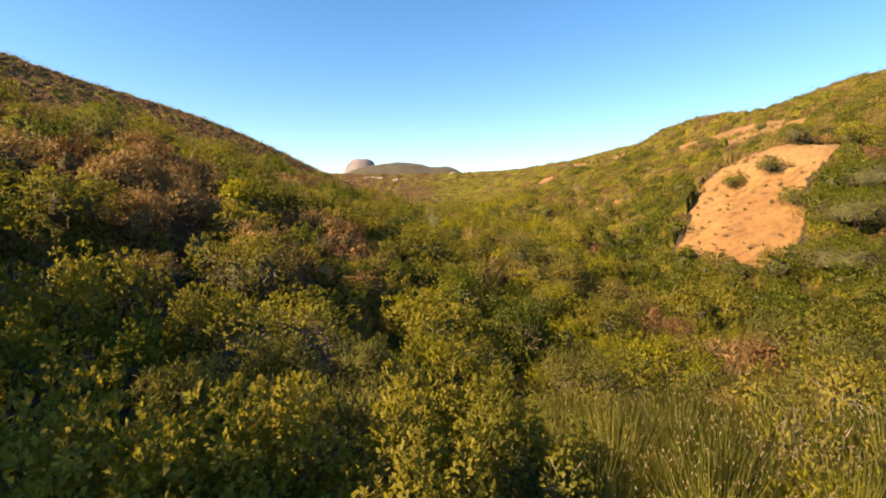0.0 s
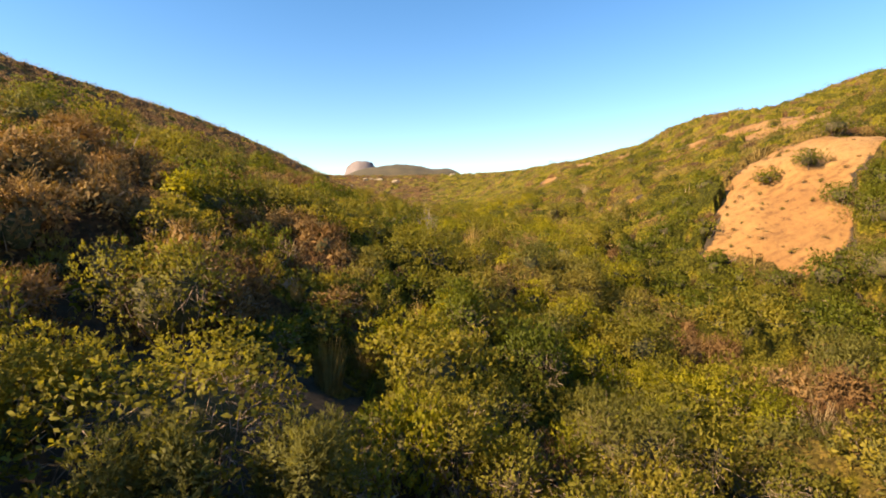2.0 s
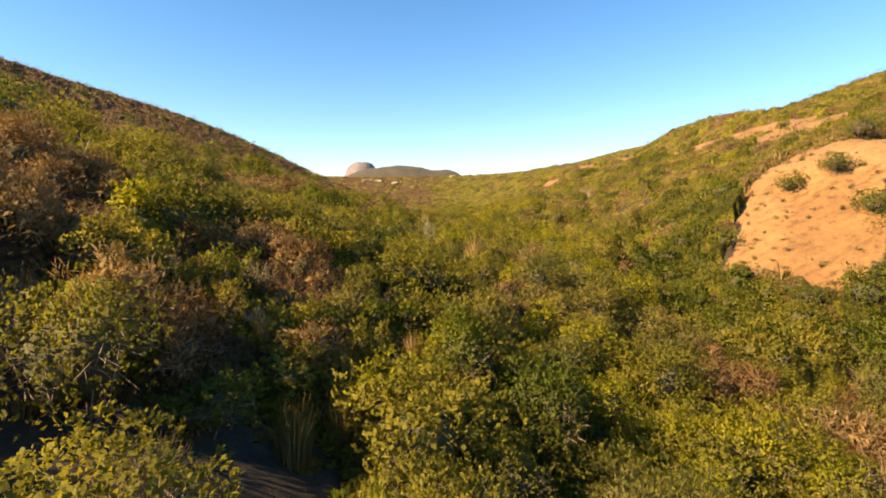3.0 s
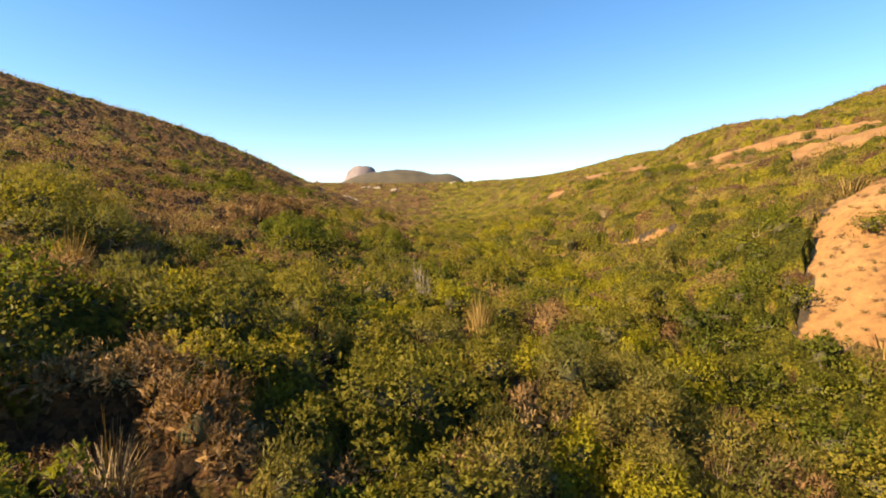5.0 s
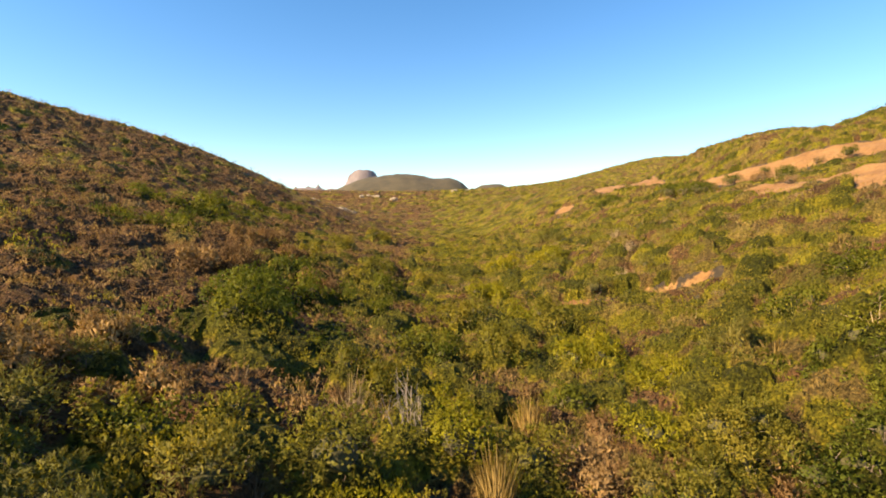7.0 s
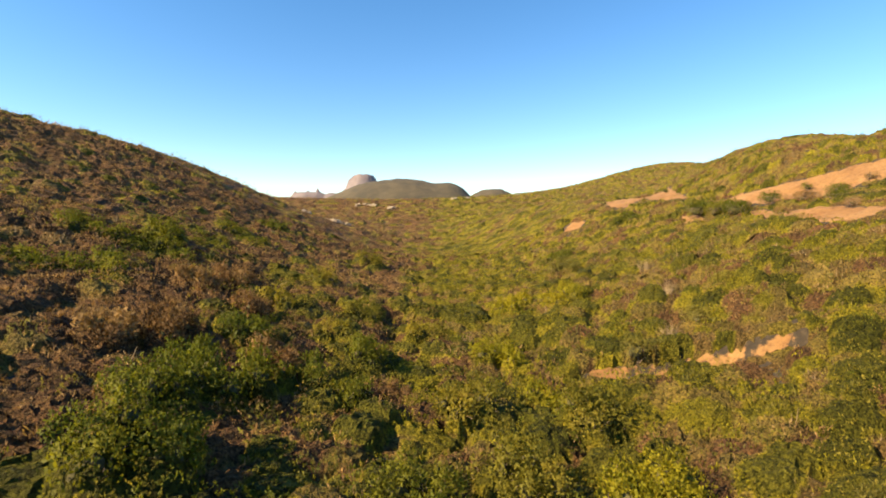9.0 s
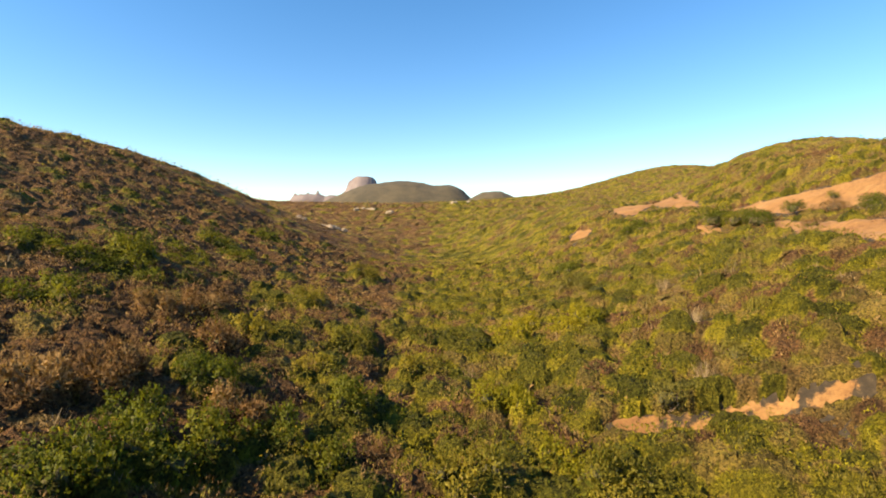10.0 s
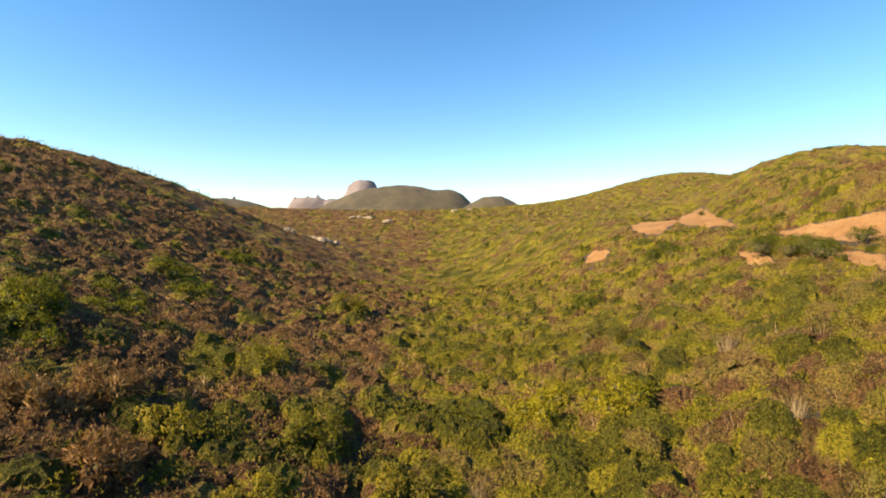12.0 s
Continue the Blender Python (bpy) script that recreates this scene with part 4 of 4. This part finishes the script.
def build_canopy(plants, step, x0, x1, y0, y1, reach, ahead=True):
    """The closed canopy of scrub past counting: over each plant a rounded top, low cover between."""
    r = np.random.RandomState(int(step * 100))
    gx, gy = np.arange(x0, x1, step), np.arange(y0, y1, step)
    x, y = np.meshgrid(gx, gy)
    x, y = x + r.uniform(-0.38, 0.38, x.shape) * step, y + r.uniform(-0.38, 0.38, x.shape) * step
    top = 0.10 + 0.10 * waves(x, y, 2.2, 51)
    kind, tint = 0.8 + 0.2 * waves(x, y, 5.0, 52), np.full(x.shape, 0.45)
    for px, py, size, t, tone, tall in plants:
        w = 0.74 * size + 0.4 * step
        i0, i1 = np.searchsorted(gx, (px - w - step, px + w + step))
        j0, j1 = np.searchsorted(gy, (py - w - step, py + w + step))
        if i1 <= i0 or j1 <= j0:
            continue
        q = ((x[j0:j1, i0:i1] - px) ** 2 + (y[j0:j1, i0:i1] - py) ** 2) / w ** 2
        z = tall * size * np.sqrt(np.maximum(1 - q * q, 0))
        up = z > top[j0:j1, i0:i1]
        top[j0:j1, i0:i1][up], kind[j0:j1, i0:i1][up], tint[j0:j1, i0:i1][up] = z[up], tone, t
    top = top + r.uniform(-0.17, 0.12, x.shape) * min(step / 0.25, 1.5)
    if step < 0.3:
        k = np.clip(farness(x, y) - 7.9, 0, 1)
        top = top * k - 0.15 * (1 - k)
    x, y, top = x.ravel(), y.ravel(), top.ravel()
    top = np.where(bareness(x, y) > 0.3, -0.3, top)
    f = grid_faces(len(gx), len(gy))
    mx, my = x[f].mean(1), y[f].mean(1)
    f = f[((np.abs(mx - 1) < 1.02 * my + 6) | (not ahead)) & reach(mx, my)]
    used, f = np.unique(f, return_inverse=True)
    f = f.reshape(-1, 4)
    v = np.stack([x, y, lie(x, y) + top], 1)[used]
    ob = new("scrub_canopy", mesh_of("scrub_canopy", v, f, CANOPY, False, kind=kind.ravel()[used], tint=tint.ravel()[used]))
    tagged(ob, "closed canopy of olive, yellow-green and brown scrub", "scrub", kind="stuff")


HOLLOWS = [(-1.6, 11.2, 0.9), (-6.6, 10.9, 0.8), (-7.1, 8.9, 0.8), (-0.9, 10.1, 0.7), (-3.0, 7.4, 0.5), (-3.2, 4.2, 0.6), (-0.8, 5.7, 0.3), (-0.5, 4.9, 0.3), (-5.8, 11.0, 0.8), (-6.7, 12.2, 0.7), (2.4, 12.3, 0.4), (-5.8, 15.7, 0.6), (-3.6, 20.2, 0.5), (-2.2, 19.4, 0.3), (-1.0, 16.5, 0.4), (2.0, 24.5, 0.7), (-1.4, 16.7, 0.4), (-3.7, 16.5, 0.3), (1.2, 18.9, 0.3), (-4.1, 21.9, 0.4), (-4.4, 24.7, 0.7), (-5.2, 37.1, 0.8), (-1.5, 24.9, 0.4), (-3.3, 20.7, 0.3), (-16.3, 43.0, 0.8), (-8.9, 24.9, 0.5), (-3.2, 28.7, 0.4), (0.5, 26.3, 0.3), (-15.4, 41.1, 0.8), (-4.6, 33.6, 0.8), (-7.9, 32.8, 0.7), (-7.3, 28.5, 0.6), (1.3, 33.3, 0.4)]


def build_plants():
    r = np.random.RandomState(7)
    models = {}
    far = []
    count = {}

    def stand(kind, x, y, wide, tall, ring):
        grow = 1.0 if kind not in KINDS else min((0.6, 0.85, 1.2, 1.6, 2.2), key=lambda g: abs(math.log(g / wide)))
        rise = 1.0 if kind not in KINDS else min((0.6, 0.85, 1.2, 1.7), key=lambda g: abs(math.log(g * grow / tall)))
        key = (kind, ring, r.randint(3), grow, rise)
        wide, tall = wide / grow, tall / grow / rise
        if key not in models:
            models[key] = dead_plant(key[2]) if kind == "dead_shrub" else plant(kind, 10 * key[2] + 3, ring, grow, rise)
            ob = models[key]
        else:
            ob = copy_thing(models[key], Matrix())
        z = float(lie(np.array([x]), np.array([y]))[0])
        ob.matrix_basis = pose(x, y, z - 0.04, 0, 0, r.uniform(0, 360)) @ Matrix.Diagonal((wide, wide, tall, 1))
        count[kind] = count.get(kind, 0) + 1

    def place(kind, x, y, wide, tall):
        """A shrub of that width and height in metres, as fine as the flight passes near."""
        near = float(farness(np.array([x]), np.array([y]))[0])
        most = 1.3 if kind == "dry_shrub" else 1.9 if y > 20 else 2.8
        if wide > most:
            # several grown together
            turn, n = r.uniform(0, 6.28), min(3 + int(2.2 * (wide / most - 1)), 6)
            for k in range(n):
                a, q = turn + 6.28 * k / n + r.uniform(-0.4, 0.4), 0.3 * wide * r.uniform(0.7, 1.15)
                place(kind, x + q * math.cos(a), y + q * math.sin(a), min(wide * r.uniform(0.42, 0.6), most), tall * r.uniform(0.7, 1.0))
            return
        radius, height = (BLADES[kind][1:3] if kind in BLADES else KINDS[kind][1:3])
        tall *= 0.78 if kind == "twig_clump" else 1.0
        stand(kind, x, y, wide / 2 / radius, tall / height, 7 if near < 6.5 else 0 if near < 10.5 else 1 if near < 22 else 6)
        taken.append((x, y, 0.46 * wide))
        if kind in KINDS and near > 7.9:
            far.append(np.array([[x, y, 0.55 * wide, r.uniform(0, 1), TONE[kind], 0.62 * tall / (0.55 * wide)]]))

    taken = list(HOLLOWS)
    # unseen tall shrubs, added left of the start to throw shade over it
    for x, y, wide, tall in ((-6.3, 2.0, 2.6, 4.2), (-7.2, 3.9, 2.6, 3.8), (-8.3, 5.6, 2.4, 3.0), (-5.4, 0.3, 2.6, 4.0), (-5.0, 2.2, 2.2, 3.2)):
        place("broadleaf_shrub", x, y, wide, tall)
    for kind, x, y, wide, tall in SCRUB:
        place(kind, x, y, wide, tall)
    for x, y in REEDS:
        stand("reed_clump", x, y, r.uniform(0.85, 1.1), r.uniform(0.8, 1.0), 0)
        taken.append((x, y, 0.6))
    for x, y, wide in DENSE_MOUNDS:
        taken.append((x, y, 0.7 * wide))
        stand("dense_shrub", x, y, wide, 0.25 + 0.7 * wide, 0)
    for k, (x, y, wide) in enumerate([(38.4, 76.4, 1.2), (36.6, 79.4, 1.0), (33.2, 72.5, 0.8), (36.9, 70.0, 0.9), (34.4, 65.5, 0.7), (41.5, 80.5, 0.6), (45.5, 77.0, 0.7), (38.6, 72.0, 1.1), (34.6, 81.5, 1.0), (47.5, 75.0, 0.9), (36.5, 113.5, 0.6), (39.5, 112.0, 0.5), (31.0, 84.5, 1.3), (32.0, 81.5, 1.3), (32.2, 84.6, 1.2), (31.6, 77.5, 1.3), (33.0, 79.6, 1.2), (33.6, 82.4, 1.1)]):
        stand("dense_shrub" if k % 2 or k > 11 else "dry_shrub", x, y, wide * (1 if k % 2 or k > 11 else 1.5), wide * 1.2, 0)
    # low growth in the shade of the hollows
    for hx, hy, wide in HOLLOWS[1:14]:
        for k in range(8):
            a, q = r.uniform(0, 6.28), (wide + 0.35) * math.sqrt(r.uniform(0, 1))
            stand(("dry_shrub", "heath_shrub", "straw_tuft", "dense_shrub")[k % 4], hx + q * math.cos(a), hy + q * math.sin(a), r.uniform(0.35, 0.6), r.uniform(0.3, 0.55), 5)
    # low dry tufts on the bare slope
    for k in range(170):
        x, y = r.uniform(13, 26), r.uniform(24.5, 33.5)
        if bareness(np.array([x]), np.array([y]))[0] > 0.8:
            stand(("dry_shrub", "heath_shrub", "dry_shrub", "dry_shrub")[k % 4], x, y, r.uniform(0.12, 0.34), r.uniform(0.08, 0.22), 5)
    taken += [(x, 49.95 - 0.19 * (x - 8.5), 0.85) for x in range(9, 19)]   # open ground below the eroded bank
    taken = np.array(taken)
    # scrub in rings of growing distance: step between plants, nearest and farthest, half-width and stretch in plan
    rings = [(1.2, 0, 8.5, 26, 3.4, 22), (1.08, 8.5, 17, 34, 2, 44), (0.95, 17, 42, 62, 8, 95), (1.0, 42, 95, 120, 20, 165), (1.7, 95, 330, 210, 60, 330)]
    for ring, (step, d0, d1, half, y0, y1) in enumerate(rings):
        x, y = scatter(r, step, -half, half, y0, y1)
        d = farness(x, y) + r.uniform(-1, 1, len(x))
        keep = (d >= d0) & (d < d1)
        x, y = x[keep], y[keep]
        free = np.all(np.hypot(x[:, None] - taken[:, 0], y[:, None] - taken[:, 1]) > taken[:, 2], axis=1)
        free &= waves(x, y, 4.0, 17) + waves(x, y, 1.9, 18) > -1.15
        x, y = x[free], y[free]
        kinds = species(x, y, r)
        size = np.clip(np.exp(0.3 * r.normal(size=len(x))) * (1 + 0.3 * waves(x, y, 6.0, 21)), 0.5, 1.4) * (0.8, 0.95, 0.95, 0.72, 0.9)[ring]
        tint = r.uniform(0, 1, len(x))
        if ring > 0:
            far.append(np.stack([x, y, size, tint, [TONE[k] for k in kinds], [(0.64 if ring > 1 else 0.6) * (BLADES.get(k) or KINDS[k])[2] for k in kinds]], 1))
        if ring < 2:
            for i in range(len(x)):
                kind = str(kinds[i])
                if y[i] > 13 and r.uniform() < 0.02:
                    kind = "dead_shrub"
                if count.get(kind, 0) > 290:
                    kind = "gold_shrub" if kind == "broadleaf_shrub" else "heath_shrub"
                stand(kind, x[i], y[i], size[i], size[i] * (r.uniform(0.7, 1.15) if y[i] < 9 else r.uniform(0.75, 1.45)), ring)
        else:
            for kind in LABELS:
                i = kinds == kind
                if kind != "dead_shrub":
                    joined(kind.split("_")[0] + "_scrub", "scrub of " + LABELS[kind][0].split(" growing")[0].split(" on the")[0], kind, ring, x[i], y[i], size[i], tint[i], r, 6)
    far = np.concatenate(far)
    # the same scrub goes on round about
    x, y = [v.ravel() for v in np.meshgrid(np.arange(-110, 125, 1.15), np.arange(-60, 118, 1.15))]
    x, y = x + r.uniform(-0.6, 0.6, len(x)), y + r.uniform(-0.6, 0.6, len(x))
    aside = (np.abs(x - 1) > 1.02 * y + 5) & ((y < 2) | (np.abs(x) < 112))
    x, y = x[aside], y[aside]
    kinds = species(x, y, r)
    round_about = np.stack([x, y, r.uniform(0.5, 1.0, len(x)), r.uniform(0, 1, len(x)), [TONE[k] for k in kinds], [0.85 * (BLADES.get(k) or KINDS[k])[2] for k in kinds]], 1)
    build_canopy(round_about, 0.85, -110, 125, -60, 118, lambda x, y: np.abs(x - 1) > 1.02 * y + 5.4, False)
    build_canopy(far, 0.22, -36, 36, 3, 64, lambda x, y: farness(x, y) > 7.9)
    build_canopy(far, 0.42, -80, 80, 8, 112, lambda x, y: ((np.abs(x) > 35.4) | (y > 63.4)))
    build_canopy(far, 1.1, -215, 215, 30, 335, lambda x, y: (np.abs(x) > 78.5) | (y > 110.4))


build_plants()


# ---- rocks and a footpath ----
def rock_material():
    m, nt, bsdf = material("pale_sandstone")
    n = node(nt, "TexNoise", {"Scale": 3.0, "Detail": 9.0, "Roughness": 0.7}).outputs["Fac"]
    nt.links.new(ramp(nt, n, [(0.3, (0.16, 0.12, 0.075)), (0.5, (0.34, 0.275, 0.19)), (0.75, (0.5, 0.43, 0.33))]), bsdf.inputs["Base Color"])
    bsdf.inputs["Roughness"].default_value = 0.9
    nt.links.new(node(nt, "Bump", {"Strength": 0.6, "Distance": 0.08, "Height": n}).outputs[0], bsdf.inputs["Normal"])
    return m


ROCK = rock_material()


def build_rock(x, y, size, flat, seed, rise):
    bm = bmesh.new()
    bmesh.ops.create_icosphere(bm, subdivisions=3, radius=1.0)
    for v in bm.verts:
        p = v.co.copy()
        k = 1 + 0.55 * noise.noise(p * 1.2 + Vector((seed * 7.3, 0, 0))) + 0.26 * noise.noise(p * 3.1 + Vector((0, seed * 5.1, 0)))
        v.co = Vector((p.x * k, p.y * k * 0.8, max(p.z * k * flat, -0.35)))
    me = bpy.data.meshes.new("rock")
    bm.to_mesh(me)
    bm.free()
    me.materials.append(ROCK)
    ob = tagged(new("rock", me), "pale weathered sandstone boulder among the scrub", "rock", "boulders of the valley")
    ob.matrix_basis = pose(x, y, float(lie(np.array([x]), np.array([y]))[0]) + rise, 0, 0, seed * 47) @ Matrix.Scale(size, 4)


def build_rocks():
    r = random.Random(3)
    for x, y, size, flat, seed, rise in ((-3.5, 14.5, 0.3, 0.7, 1, 0.45), (-4.1, 15.1, 0.42, 0.5, 2, 0.12), (-3.75, 14.1, 0.26, 0.6, 3, 0.1),
                                         (-3.2, 14.1, 0.3, 0.5, 4, 0.08), (-3.55, 14.55, 0.38, 0.6, 6, 0.15)):
        build_rock(x, y, size, flat, seed, rise)
    for k, (x, y) in enumerate([(-33, 145), (-31, 158), (-29, 157), (-25, 152), (-27, 151), (-35, 222), (-31, 224), (-28, 223), (-21, 213), (3.5, 240), (10, 240)]):
        for n in range(2):
            build_rock(x + r.uniform(-1.6, 1.6), y + r.uniform(-1, 1), r.uniform(0.7, 1.3), 0.55, 5 + 3 * k + n, 0.7)


build_rocks()


def build_path():
    """A sandy footpath that climbs round the far slope."""
    k = np.linspace(0, 1, 60)
    x = 44.6 + 3 * k + 0.4 * np.sin(9 * k)
    y = 150 + 42 * k
    v = []
    for off in (-1.1, 1.1):
        v.append(np.stack([x + off, y, lie(x + off, y) + 0.75], 1))
    v = np.stack(v, 1).reshape(-1, 3)
    i = 2 * np.arange(59)
    f = np.stack([i, i + 1, i + 3, i + 2], 1)
    tagged(new("footpath", mesh_of("footpath", v, f, GROUND, True, sand=np.ones(len(v)))), "narrow sandy footpath across the scrub", "path", kind="structure")


build_path()
